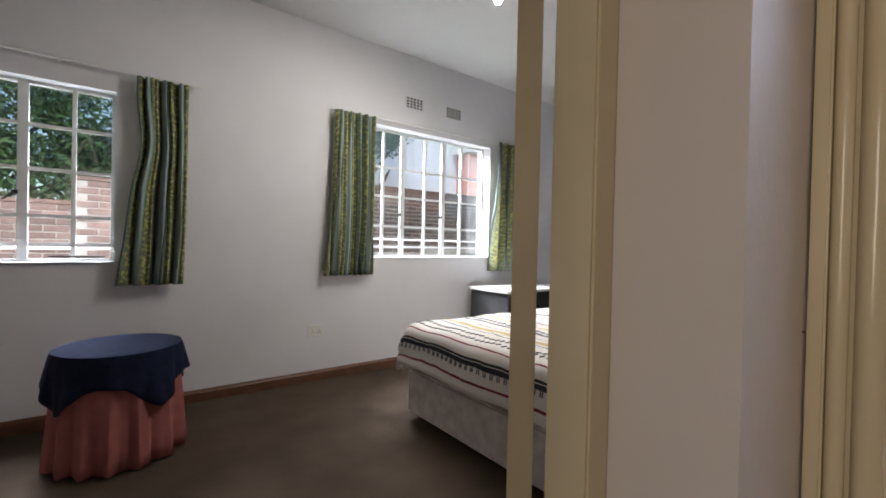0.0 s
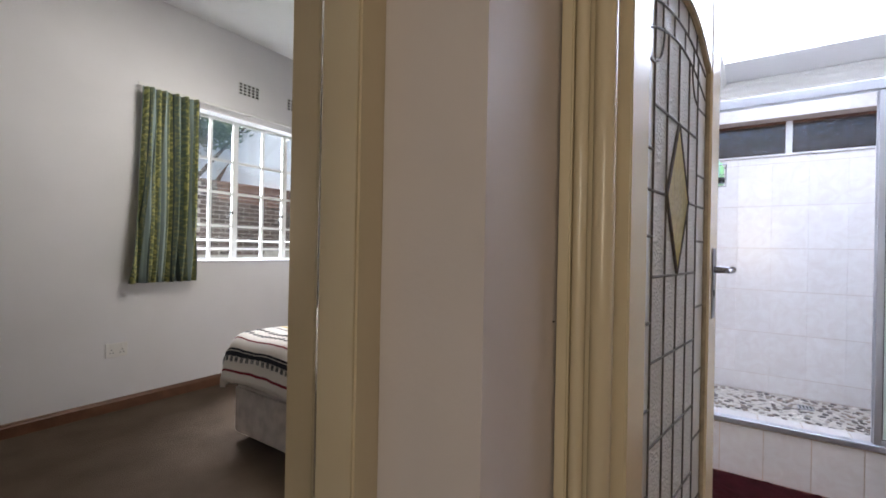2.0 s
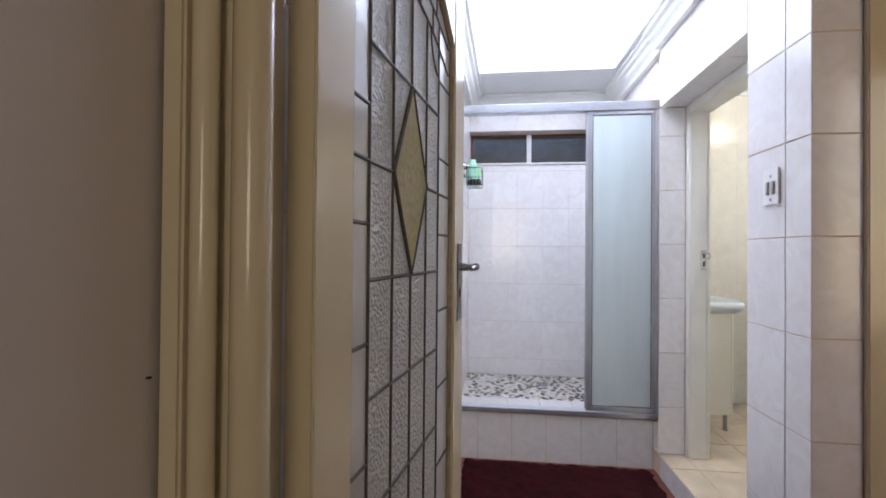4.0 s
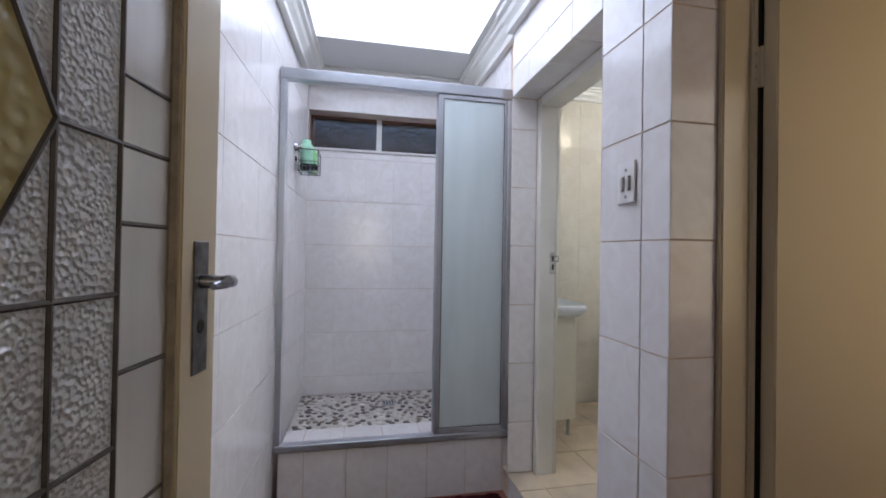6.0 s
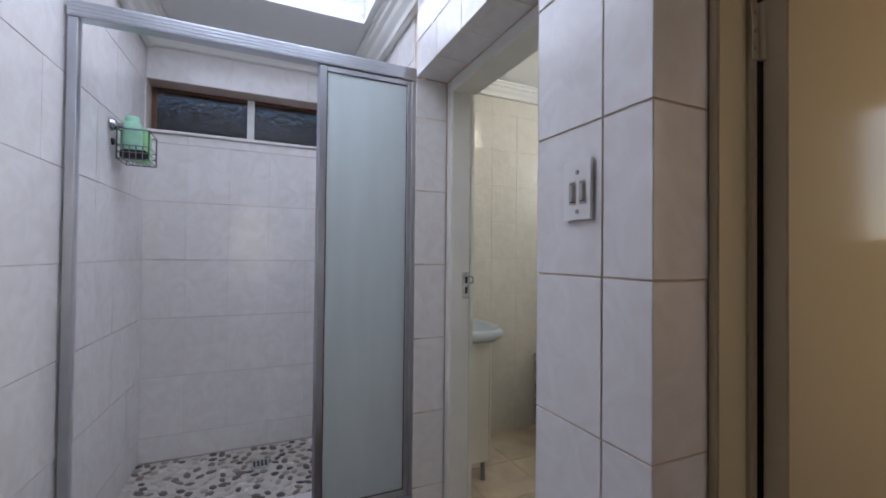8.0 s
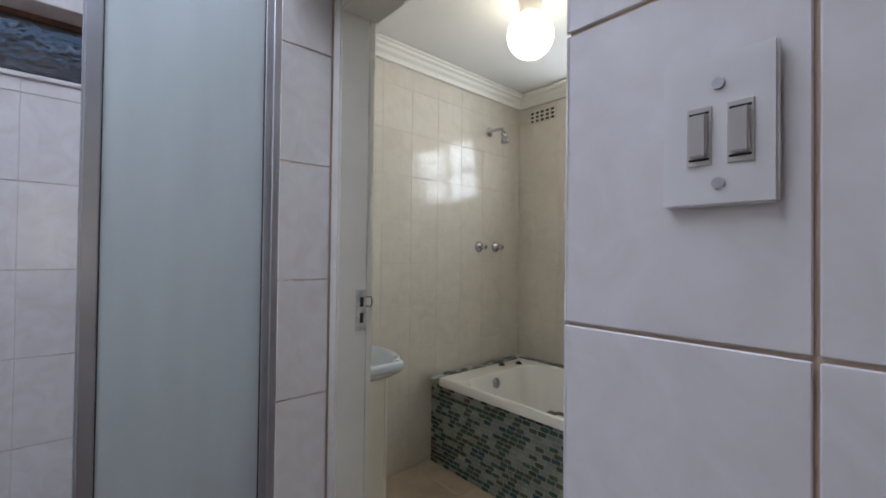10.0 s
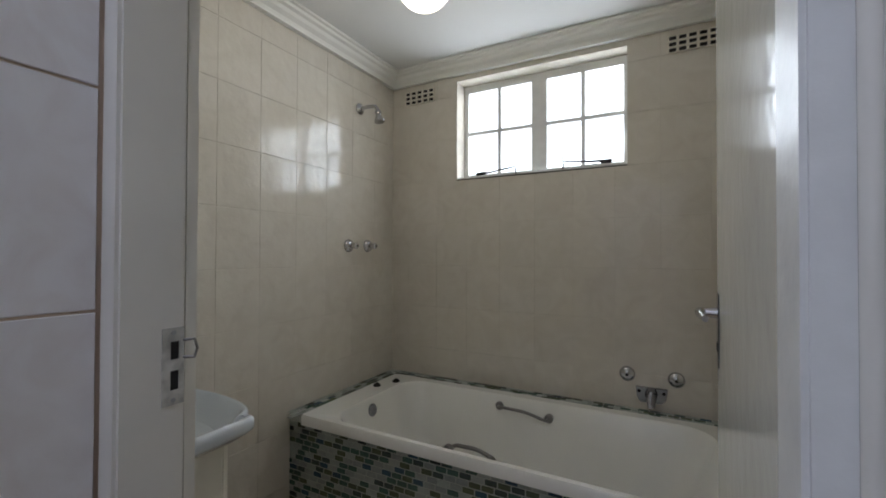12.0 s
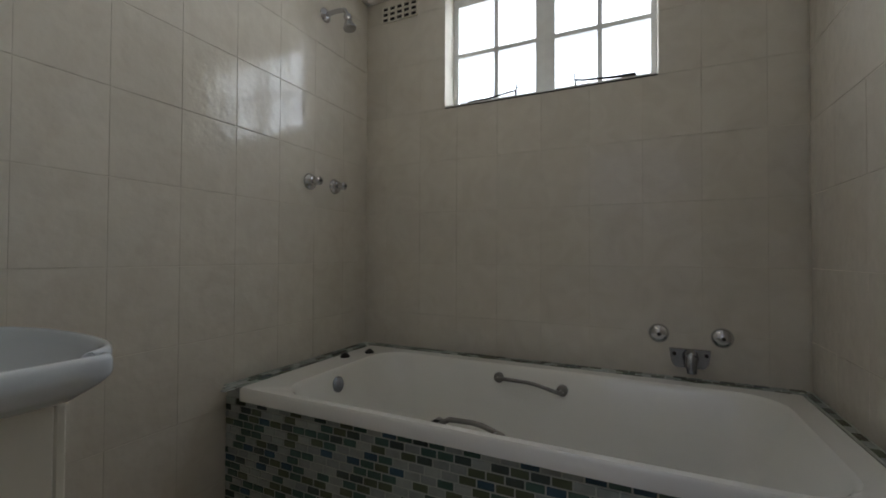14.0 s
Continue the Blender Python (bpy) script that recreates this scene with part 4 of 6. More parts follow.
def light_switch():
    t = thing("light_switch", (1.957, -0.758, 1.455), "ivory two-rocker light switch on the tiled pillar", "light switch")
    y = -0.7555
    part("plate", bm_box(bmesh.new(), (1.917, -0.7618, 1.396), (1.996, y, 1.516), 0.002, 2), PLASTIC, t)
    rim = material("switch_rim", (0.62, 0.58, 0.53), 0.35, metal=0.3, bump=0)
    rocker_grey = material("rocker", (0.58, 0.54, 0.50), 0.35, bump=0)
    for x in (1.940, 1.968):
        part("surround", bm_box(bmesh.new(), (x - 0.0088, y, 1.4285), (x + 0.0088, y + 0.0014, 1.4755), 0.0005), rim, t)
        for z in (1.4335, 1.4705):
            part("slot", bm_box(bmesh.new(), (x - 0.0072, y + 0.0012, z - 0.0009), (x + 0.0072, y + 0.0018, z + 0.0009)), DARK, t)
        part("rocker", bm_box(bmesh.new(), (x - 0.0065, y, 1.4348), (x + 0.0065, y + 0.0055, 1.4692), 0.0016, 2), rocker_grey, t)
    for z in (1.492, 1.414):
        bm = bmesh.new()
        bm_lathe(bm, [(0.0045, 0), (0.0045, 0.0015), (0, 0.0015)], pose(1.955, y, z, -90), 10)
        part("screw", bm, STEEL, t)


light_switch()
nail = tagged(new("nail", mesh_of("nail", bm_tube(bmesh.new(), [(0.789, 0.470, 1.116), (0.789, 0.466, 1.1165)], 0.0012, 8), IRON)), "small rusty nail in the hall wall", "nail")

# ---------------------------------------------------------------- bathroom
def bathtub():
    x0, x1, y0, y1, zt = 1.992, 3.695, -2.757, -1.996, 0.64
    t = thing("bathtub", (2.85, -2.37, 0.13), "white enamel built-in bathtub with chrome grips", "bathtub")

    def ring(ax0, ax1, ay0, ay1, r, n=6):
        pts = []
        for cx, cy, a0 in ((ax1 - r, ay1 - r, 0), (ax0 + r, ay1 - r, 90), (ax0 + r, ay0 + r, 180), (ax1 - r, ay0 + r, 270)):
            for k in range(n + 1):
                a = radians(a0 + 90 * k / n)
                pts.append((cx + r * math.cos(a), cy + r * math.sin(a)))
        return pts
    bm = bmesh.new()
    levels = [(ring(x0, x1, y0, y1, 0.012), zt - 0.044), (ring(x0, x1, y0, y1, 0.012), zt - 0.008), (ring(x0 + 0.006, x1 - 0.006, y0 + 0.006, y1 - 0.006, 0.012), zt),
              (ring(x0 + 0.075, x1 - 0.13, y0 + 0.06, y1 - 0.027, 0.13), zt), (ring(x0 + 0.085, x1 - 0.14, y0 + 0.07, y1 - 0.039, 0.13), zt - 0.012),
              (ring(x0 + 0.13, x1 - 0.165, y0 + 0.095, y1 - 0.105, 0.13), zt - 0.16), (ring(x0 + 0.24, x1 - 0.20, y0 + 0.12, y1 - 0.14, 0.13), zt - 0.33),
              (ring(x0 + 0.36, x1 - 0.26, y0 + 0.18, y1 - 0.20, 0.10), zt - 0.37)]
    rings = [[bm.verts.new((x, y, z)) for x, y in pts] for pts, z in levels]
    n = len(rings[0])
    for a, b in zip(rings, rings[1:]):
        for k in range(n):
            bm.faces.new((a[k], a[(k + 1) % n], b[(k + 1) % n], b[k]))
    bm.faces.new(rings[-1])
    part("basin", bm, ENAMEL, t, smooth=True)
    bm = bmesh.new()
    bm_lathe(bm, [(0.031, 0), (0.031, 0.006), (0.024, 0.012), (0.016, 0.010), (0, 0.012)], pose(3.549, -2.330, 0.580, 0, -80, 0), 20)
    part("overflow", bm, DARKCHROME, t, smooth=True)
    for x, y in ((3.647, -2.500), (3.600, -2.615)):
        bm = bmesh.new()
        bm_lathe(bm, [(0.021, 0), (0.021, 0.006), (0.014, 0.012), (0.006, 0.018), (0, 0.018)], Matrix.Translation((x, y, zt)), 16)
        part("cover_cap", bm, IRON, t, "black plastic cap", True)
    grips = (((3.0, -2.680, 0.588), (2.745, -2.668, 0.572), 1), ((2.972, -2.054, 0.620), (2.800, -2.054, 0.612), -1))
    for a, b, side in grips:
        a, b = Vector(a), Vector(b)
        d, o = b - a, Vector((0, side * 0.036, 0))
        bm = bmesh.new()
        bm_tube(bm, [a, a + o * 0.8, a + d * 0.10 + o + Vector((0, 0, 0.008)), a + d * 0.5 + o + Vector((0, 0, 0.014)), a + d * 0.66 + o + Vector((0, 0, 0.012)), a + d * 0.95 + o, b + o * 0.8, b], 0.0075, 12)
        for e in (a, b):
            bm_lathe(bm, [(0.021, -0.012), (0.021, 0.008), (0.016, 0.014), (0.008, 0.018)], Matrix.Translation(e) @ pose(0, 0, 0, -90 * side), 16)
        part("grip", bm, GRIPSTEEL, t, "curved dull metal grip", True)
    # masonry bed of the tub with mosaic on its front and its ledge
    s = thing("tub_surround", (2.85, -2.0, 0.13), "bath surround clad in green and grey brick mosaic", "bath surround", kind="structure")
    bm = bmesh.new()
    bm_box(bm, (1.95, -2.045, 0.124), (3.785, -2.022, 0.594))
    bm_box(bm, (3.70, -2.84, 0.5), (3.785, -2.022, 0.632))
    bm_box(bm, (1.95, -2.84, 0.5), (3.70, -2.764, 0.632))
    bm_box(bm, (1.95, -2.764, 0.5), (1.985, -2.022, 0.632))
    part("backing", bm, material("mosaic_grout", (0.46, 0.48, 0.43), 0.85, vary=0.1, bump=0.2), s)
    tones = [(0.065, 0.12, 0.095), (0.045, 0.095, 0.13), (0.38, 0.42, 0.38), (0.11, 0.135, 0.08), (0.45, 0.48, 0.44), (0.07, 0.095, 0.085), (0.36, 0.40, 0.37)]
    mats = [material("mosaic_glass", c, 0.14, vary=0.15, scale=20.0, bump=0.05, island=0.15) for c in tones]
    weights = [6, 3, 4, 5, 3, 4, 4]
    rng = random.Random(9)
    w, h = 0.050, 0.0248
    meshes = [tile_mesh(w - 0.0045, h - 0.0045, 0.003, m, 0.001, "mosaic_tile" + str(k)) for k, m in enumerate(mats)]
    pieces = []
    m = face_y(-2.022, 1)
    for j in range(19):
        z = 0.594 - (j + 0.5) * h
        off = (0, 0.0125, 0.025, 0.0375)[(j * 2 + (j // 2)) % 4]
        x = 3.785 + w - off
        while x > 1.96:
            c = x - w / 2
            lo, hi = max(c - w / 2, 1.951), min(c + w / 2, 3.785)
            if hi - lo > 0.012:
                pieces.append((m @ Matrix.Translation(((lo + hi) / 2, z, 0)) @ Matrix.Diagonal(((hi - lo) / w, 1, 1, 1)), c))
            x -= w
    ledge = face_z(0.632)
    for row in range(3):
        c = 1.99
        while c < 3.70:
            pieces.append((ledge @ Matrix.Translation((c + 0.025 * (row % 2), -2.826 + row * h, 0)), 9))
            c += w
    for row in range(3):
        c = -2.78
        while c < -2.03:
            pieces.append((ledge @ Matrix.Translation((3.771 - row * h, c + 0.025 * row, 0)) @ pose(0, 0, 0, 0, 0, 90), 9))
            c += w
    c = -2.78
    while c < -2.03:
        pieces.append((ledge @ Matrix.Translation((1.968, c, 0)) @ pose(0, 0, 0, 0, 0, 90), 9))
        c += w
    pieces.append((m @ Matrix.Translation((3.744, 0.6065, 0)), 9))
    pieces.append((m @ Matrix.Translation((3.720, 0.6225, 0)) @ Matrix.Diagonal((0.8, 0.6, 1, 1)), 9))
    pieces.append((m @ Matrix.Translation((3.765, 0.6225, 0)) @ Matrix.Diagonal((0.8, 0.6, 1, 1)), 9))
    pieces.sort(key=lambda p: -p[1])
    rest = [bmesh.new() for _ in mats]
    for i, (mm, c) in enumerate(pieces):
        k = rng.choices(range(7), weights if c < 9 else [3, 1, 5, 3, 5, 2, 5])[0]
        if i < 295:
            ob = new("mosaic_tile", meshes[k])
            ob.parent, ob.matrix_parent_inverse, ob.matrix_basis = s, s.matrix_basis.inverted(), mm
        else:
            me = meshes[k]
            vs = [rest[k].verts.new(mm @ v.co) for v in me.vertices]
            for p in me.polygons:
                rest[k].faces.new([vs[j] for j in p.vertices])
    for k, bm in enumerate(rest):
        tagged(part("mosaic", bm, mats[k], s, "small glazed mosaic pieces"), kind="stuff")


bathtub()


def wall_valve(name, m, label, cross=True):
    """A concealed-valve tap: flange, stem and a bare spindle or knob. m: z points out of the wall."""
    t = thing(name, m.translation, label, "tap", group=name)
    bm = bmesh.new()
    bm_lathe(bm, [(0.036, 0), (0.036, 0.004), (0.028, 0.016), (0.014, 0.021)], m, 24)
    part("flange", bm, CHROME, t, smooth=True)
    bm = bmesh.new()
    if cross:
        bm_lathe(bm, [(0.012, 0.018), (0.012, 0.04), (0.017, 0.044), (0.018, 0.060), (0.012, 0.066), (0, 0.066)], m, 16)
    else:
        bm_lathe(bm, [(0.014, 0.016), (0.013, 0.026), (0.009, 0.028), (0, 0.028)], m, 16)
    part("spindle", bm, CHROME, t, smooth=True)
    bm = bmesh.new()
    h = 0.0665 if cross else 0.0285
    bm_lathe(bm, [(0.007, h), (0, h + 0.0006)], m, 10)
    part("bore", bm, DARK, t)


wall_valve("shower_tap", pose(3.785, -2.417, 1.409, 0, -90, 0), "chrome shower tap on the cream tiles")
wall_valve("shower_tap", pose(3.785, -2.582, 1.411, 0, -90, 0), "chrome shower tap on the cream tiles")
wall_valve("bath_tap", pose(2.410, -2.84, 0.793, -90), "chrome bath valve without its handle", False)
wall_valve("bath_tap", pose(2.203, -2.84, 0.791, -90), "chrome bath valve without its handle", False)


def bath_fittings():
    t = thing("bath_spout", (2.31, -2.84, 0.70), "dull chrome bath spout on an oblong wall plate", "spout")
    bm = bmesh.new()
    prof = [(0.068, 0.742), (0.067, 0.722), (0.062, 0.690), (0.054, 0.676), (0.044, 0.670)]
    loop = [(2.306 - u, z) for u, z in prof] + [(2.306 + u, z) for u, z in reversed(prof)]
    back, front = [[bm.verts.new((2.306 + (x - 2.306) * k, y, 0.706 + (z - 0.706) * k)) for x, z in loop] for y, k in ((-2.84, 1.0), (-2.828, 0.95))]
    bm.faces.new(front)
    for k in range(len(loop)):
        q = (k + 1) % len(loop)
        bm.faces.new((back[k], back[q], front[q], front[k]))
    part("plate", bm, DARKCHROME, t)
    bm = bmesh.new()
    bm_tube(bm, [(2.306, -2.83, 0.715), (2.306, -2.80, 0.712), (2.306, -2.784, 0.698), (2.305, -2.780, 0.664)], [0.027, 0.025, 0.020, 0.016], 14)
    n = part("nozzle", bm, DARKCHROME, t, smooth=True)
    bm = bmesh.new()
    bm_lathe(bm, [(0.0125, -0.0005), (0, -0.0008)], Matrix.Translation((2.305, -2.780, 0.664)), 12)
    part("mouth", bm, DARK, n)
    for x in (2.254, 2.358):
        bm = bmesh.new()
        bm_lathe(bm, [(0.007, 0), (0.007, 0.003), (0, 0.003)], pose(x, -2.828, 0.722, -90), 10)
        part("screw", bm, DARK, t)
    t = thing("overhead_shower", (3.785, -2.506, 2.17), "chrome shower arm with a small rose", "shower head")
    bm = bmesh.new()
    bm_lathe(bm, [(0.032, 0), (0.032, 0.004), (0.02, 0.014), (0.012, 0.018)], pose(3.785, -2.506, 2.192, 0, -90, 0), 20)
    part("flange", bm, CHROME, t, smooth=True)
    bm = bmesh.new()
    bm_tube(bm, [(3.781, -2.506, 2.192), (3.72, -2.507, 2.195), (3.675, -2.508, 2.190), (3.655, -2.509, 2.162)], 0.0105, 12)
    part("arm", bm, CHROME, t, smooth=True)
    bm = bmesh.new()
    bm_lathe(bm, [(0.012, 0.03), (0.018, 0.022), (0.018, 0.01), (0.014, 0.0), (0.022, -0.018), (0.030, -0.034), (0.028, -0.040), (0, -0.040)], pose(3.653, -2.509, 2.137, 0, 12, 0), 18)
    part("rose", bm, CHROME, t, smooth=True)


bath_fittings()


def bath_window():
    w = thing("window_4", (2.87, -2.95, 1.8), "white steel bathroom window with obscure panes and iron stays", "window", kind="structure")
    y0, y1 = -2.972, -2.948
    holes, panes = [], []
    for a, b in ((2.423, 2.633), (2.633, 2.837), (2.903, 3.106), (3.106, 3.315)):
        for c, d in ((1.832, 2.093), (2.093, 2.352)):
            holes.append((a + 0.010, b - 0.010, c + 0.010, d - 0.010))
    bm = bmesh.new()
    for a, b, c, d in cut_rects(2.409, 3.331, 1.806, 2.384, holes):
        bm_box(bm, (a, y0, c), (b, y1, d))
    part("window_frame", bm, WINDOWWHITE, w)
    for a, b, c, d in holes:
        p = part("pane", bm_box(bmesh.new(), (a - 0.003, -2.962, c - 0.003), (b + 0.003, -2.958, d + 0.003)), OBSCURE, w)
        p.visible_shadow = False
    part("window_sill", bm_box(bmesh.new(), (2.409, -2.947, 1.806), (3.331, -2.846, 1.812)), WINDOWWHITE, w)
    part("sill_crack", bm_box(bmesh.new(), (2.410, -2.8436, 1.7985), (3.330, -2.8418, 1.8035)), DARK, w, "dark open joint under the sill")
    for x0, z0, x1, z1 in ((3.217, 1.846, 3.004, 1.868), (2.516, 1.852, 2.735, 1.868)):
        d = 1 if x1 > x0 else -1
        bm = bmesh.new()
        bm_tube(bm, [(x0, -2.93, z0), (x0 + 0.06 * d, -2.93, z0 + 0.001), (x1, -2.932, z1)], [0.008, 0.0055, 0.0045], 8)
        bm_box(bm, (x0 - 0.028, -2.948, z0 - 0.012), (x0 + 0.028, -2.924, z0 + 0.006), 0.003)
        bm_tube(bm, [(x1, -2.932, z1), (x1 + 0.006 * d, -2.932, z1 + 0.014), (x1 - 0.001 * d, -2.932, z1 + 0.024), (x1 + 0.006 * d, -2.932, z1 + 0.034)], [0.004, 0.0035, 0.003, 0.002], 7)
        bm_tube(bm, [(x1, -2.932, z1), (x1, -2.935, z1 - 0.024), (x1 + 0.006 * d, -2.94, z1 - 0.034)], [0.0035, 0.004, 0.008], 7)
        part("stay", bm, IRON, w, "rusty iron casement stay")


bath_window()


def air_vent(name, axis_y, x0, x1, z0, z1, rows, cols, mat, label, out=1):
    t = thing(name, ((x0 + x1) / 2, axis_y, z0), label, "air vent", group="air bricks")
    w, h = (x1 - x0), (z1 - z0)
    holes = []
    for r in range(rows):
        n = cols
        for c in range(n):
            a = x0 + w * (c + 0.14) / n
            b = x0 + w * (c + 0.86) / n
            holes.append((a, b, z0 + h * (r + 0.16) / rows, z0 + h * (r + 0.84) / rows))
    bm = bmesh.new()
    for a, b, c, d in cut_rects(x0, x1, z0, z1, holes):
        bm_box(bm, (a, axis_y, c), (b, axis_y + out * 0.010, d))
    part("grille", bm, mat, t)
    # dark sheet that paints the shade inside the slots
    part("backing", bm_box(bmesh.new(), (x0 + 0.004, axis_y, z0 + 0.004), (x1 - 0.004, axis_y + out * 0.0025, z1 - 0.004)), DARK, t)


air_vent("air_vent", -2.842, 3.483, 3.692, 2.295, 2.378, 3, 5, CABINET, "cream slotted air vent under the cornice")
air_vent("air_vent", -2.842, 2.030, 2.234, 2.300, 2.382, 3, 5, CABINET, "cream slotted air vent under the cornice")


def globe_lamp():
    t = thing("ceiling_lamp", (3.0, -1.9, 2.5), "lit round opal glass globe lamp on the ceiling", "ceiling lamp")
    bm = bmesh.new()
    bm_lathe(bm, [(0.055, 0), (0.055, -0.012), (0.05, -0.05), (0.045, -0.085), (0, -0.085)], Matrix.Translation((2.994, -1.9, 2.5)), 24)
    part("base", bm, PLASTIC, t, smooth=True)
    bm = bmesh.new()
    bmesh.ops.create_uvsphere(bm, u_segments=28, v_segments=18, radius=0.102, matrix=Matrix.Translation((2.994, -1.9, 2.336)))
    part("globe", bm, GLOBE, t, "glowing opal glass globe", True)


globe_lamp()


def vanity():
    t = thing("wash_basin_cabinet", (3.46, -1.2, 0.13), "cream laminate vanity cabinet on short legs", "cabinet")
    part("body", bm_box(bmesh.new(), (3.26, -1.33, 0.23), (3.66, -1.034, 0.862), 0.003), CABINET, t)
    for x0, x1 in ((3.262, 3.459), (3.461, 3.658)):
        d = part("door", bm_box(bmesh.new(), (x0, -1.346, 0.235), (x1, -1.331, 0.858), 0.003), CABINET, t)
        part("knob", bm_box(bmesh.new(), (x0 + 0.165, -1.366, 0.66), (x0 + 0.177, -1.346, 0.74), 0.003), CHROME, d)
    for x in (3.285, 3.635):
        for y in (-1.31, -1.09):
            bm = bmesh.new()
            bm_lathe(bm, [(0.016, 0), (0.016, 0.01), (0.012, 0.014), (0.012, 0.104)], Matrix.Translation((x, y, 0.128)), 12)
            part("leg", bm, STEEL, t, smooth=True)
    b = thing("wash_basin", (3.45, -1.2, 0.862), "white scalloped porcelain wash basin", "wash basin")
    x0, x1, yb = 3.188, 3.735, -1.034
    c = (x0 + x1) / 2

    half = [(-1.0, 0.0), (-1.0, 0.30), (-1.0, 0.62), (-1.0, 0.88), (-1.0, 0.97), (-0.975, 1.01), (-0.93, 1.0), (-0.89, 0.975), (-0.855, 0.985), (-0.815, 1.04), (-0.73, 1.105), (-0.55, 1.165), (-0.28, 1.20)]
    ctrl = half + [(0.0, 1.21)] + [(-u, v) for u, v in reversed(half)]
    edge = []
    for k in range(len(ctrl) - 1):
        p0, p1, p2, p3 = ctrl[max(k - 1, 0)], ctrl[k], ctrl[k + 1], ctrl[min(k + 2, len(ctrl) - 1)]
        for q in range(3):
            e = q / 3
            edge.append(tuple(0.5 * (2 * b_ + (c_ - a_) * e + (2 * a_ - 5 * b_ + 4 * c_ - d_) * e * e + (3 * b_ - a_ - 3 * c_ + d_) * e ** 3) for a_, b_, c_, d_ in zip(p0, p1, p2, p3)))
    edge += [ctrl[-1]] + [(1 - 2 * k / 14, 0.0) for k in range(1, 14)]
    hw, dp = (x1 - x0) / 2, 0.336

    def ring_at(inset, z, blend, rx=0.0, ry=0.0):
        """The scalloped edge drawn in by inset, blended towards an oval bowl."""
        pts = []
        for u, v in edge:
            px, py = u * (hw - inset), -0.56 * dp + (0.56 - v) * (dp - inset)
            a = math.atan2(py + 0.60 * dp, px)
            ox, oy = rx * math.cos(a), -0.60 * dp + ry * math.sin(a)
            pts.append((c + px * (1 - blend) + ox * blend, yb + py * (1 - blend) + oy * blend, z))
        return pts
    levels = [ring_at(0.060, 0.863, 0), ring_at(0.018, 0.890, 0), ring_at(0.004, 0.902, 0), ring_at(0.0, 0.910, 0), ring_at(0.0, 0.928, 0), ring_at(0.003, 0.934, 0), ring_at(0.008, 0.9365, 0),
              ring_at(0.014, 0.935, 0), ring_at(0.018, 0.930, 0.1, 0.25, 0.19), ring_at(0.022, 0.915, 0.3, 0.24, 0.185), ring_at(0.03, 0.885, 0.65, 0.22, 0.165),
              ring_at(0.05, 0.845, 0.92, 0.18, 0.135), ring_at(0.06, 0.82, 1.0, 0.12, 0.09), ring_at(0.06, 0.812, 1.0, 0.03, 0.025)]
    bm = bmesh.new()
    rings = [[bm.verts.new(p) for p in pts] for pts in levels]
    n = len(rings[0])
    for r, t_ in zip(rings, rings[1:]):
        for k in range(n):
            bm.faces.new((r[k], r[(k + 1) % n], t_[(k + 1) % n], t_[k]))
    bm.faces.new(rings[-1])
    bm.faces.new(rings[0][::-1])
    bowl = part("bowl", bm, PORCELAIN, b, smooth=True)
    bowl.data.set_sharp_from_angle(angle=radians(120))
    bm = bmesh.new()
    bm_lathe(bm, [(0.021, 0.8125), (0.021, 0.8155), (0.014, 0.8140), (0, 0.8140)], Matrix.Translation((c, yb - 0.60 * dp, 0)), 18)
    part("drain_ring", bm, CHROME, b, "chrome drain ring", True)
    f = thing("basin_tap", (c, -1.10, 0.92), "chrome mixer tap on the wash basin", "tap")
    bm = bmesh.new()
    bm_tube(bm, [(c, -1.09, 0.918), (c, -1.09, 1.0), (c, -1.12, 1.02), (c, -1.18, 1.015), (c, -1.195, 0.995)], [0.02, 0.018, 0.016, 0.013, 0.012], 12)
    part("body", bm, CHROME, f, smooth=True)
    bm = bmesh.new()
    bm_tube(bm, [(c, -1.09, 1.01), (c, -1.13, 1.045), (c, -1.250, 1.070)], [0.016, 0.012, 0.008], 10)
    part("lever", bm, CHROME, f, smooth=True)


vanity()


def wall_cabinet():
    t = thing("bathroom_cabinet", (3.45, -1.034, 1.305), "slim white wall cabinet above the wash basin", "cabinet")
    # body darker than the white doors: the side's shade is in its colour
    part("body", bm_box(bmesh.new(), (3.222, -1.136, 1.305), (3.70, -1.033, 1.90), 0.002), material("shaded_cabinet_white", (0.55, 0.52, 0.47), 0.4, vary=0.05, bump=0.0), t)
    for x0, x1 in ((3.214, 3.459), (3.461, 3.706)):
        d = part("door", bm_box(bmesh.new(), (x0, -1.150, 1.305), (x1, -1.138, 1.90), 0.003, 2), WHITEWOOD, t)
        bm = bmesh.new()
        bm_lathe(bm, [(0.008, 0), (0.006, 0.008), (0.010, 0.014), (0, 0.018)], pose(x1 - 0.03 if x0 < 3.3 else x0 + 0.03, -1.150, 1.38, 90), 12)
        part("knob", bm, CHROME, d, smooth=True)


wall_cabinet()


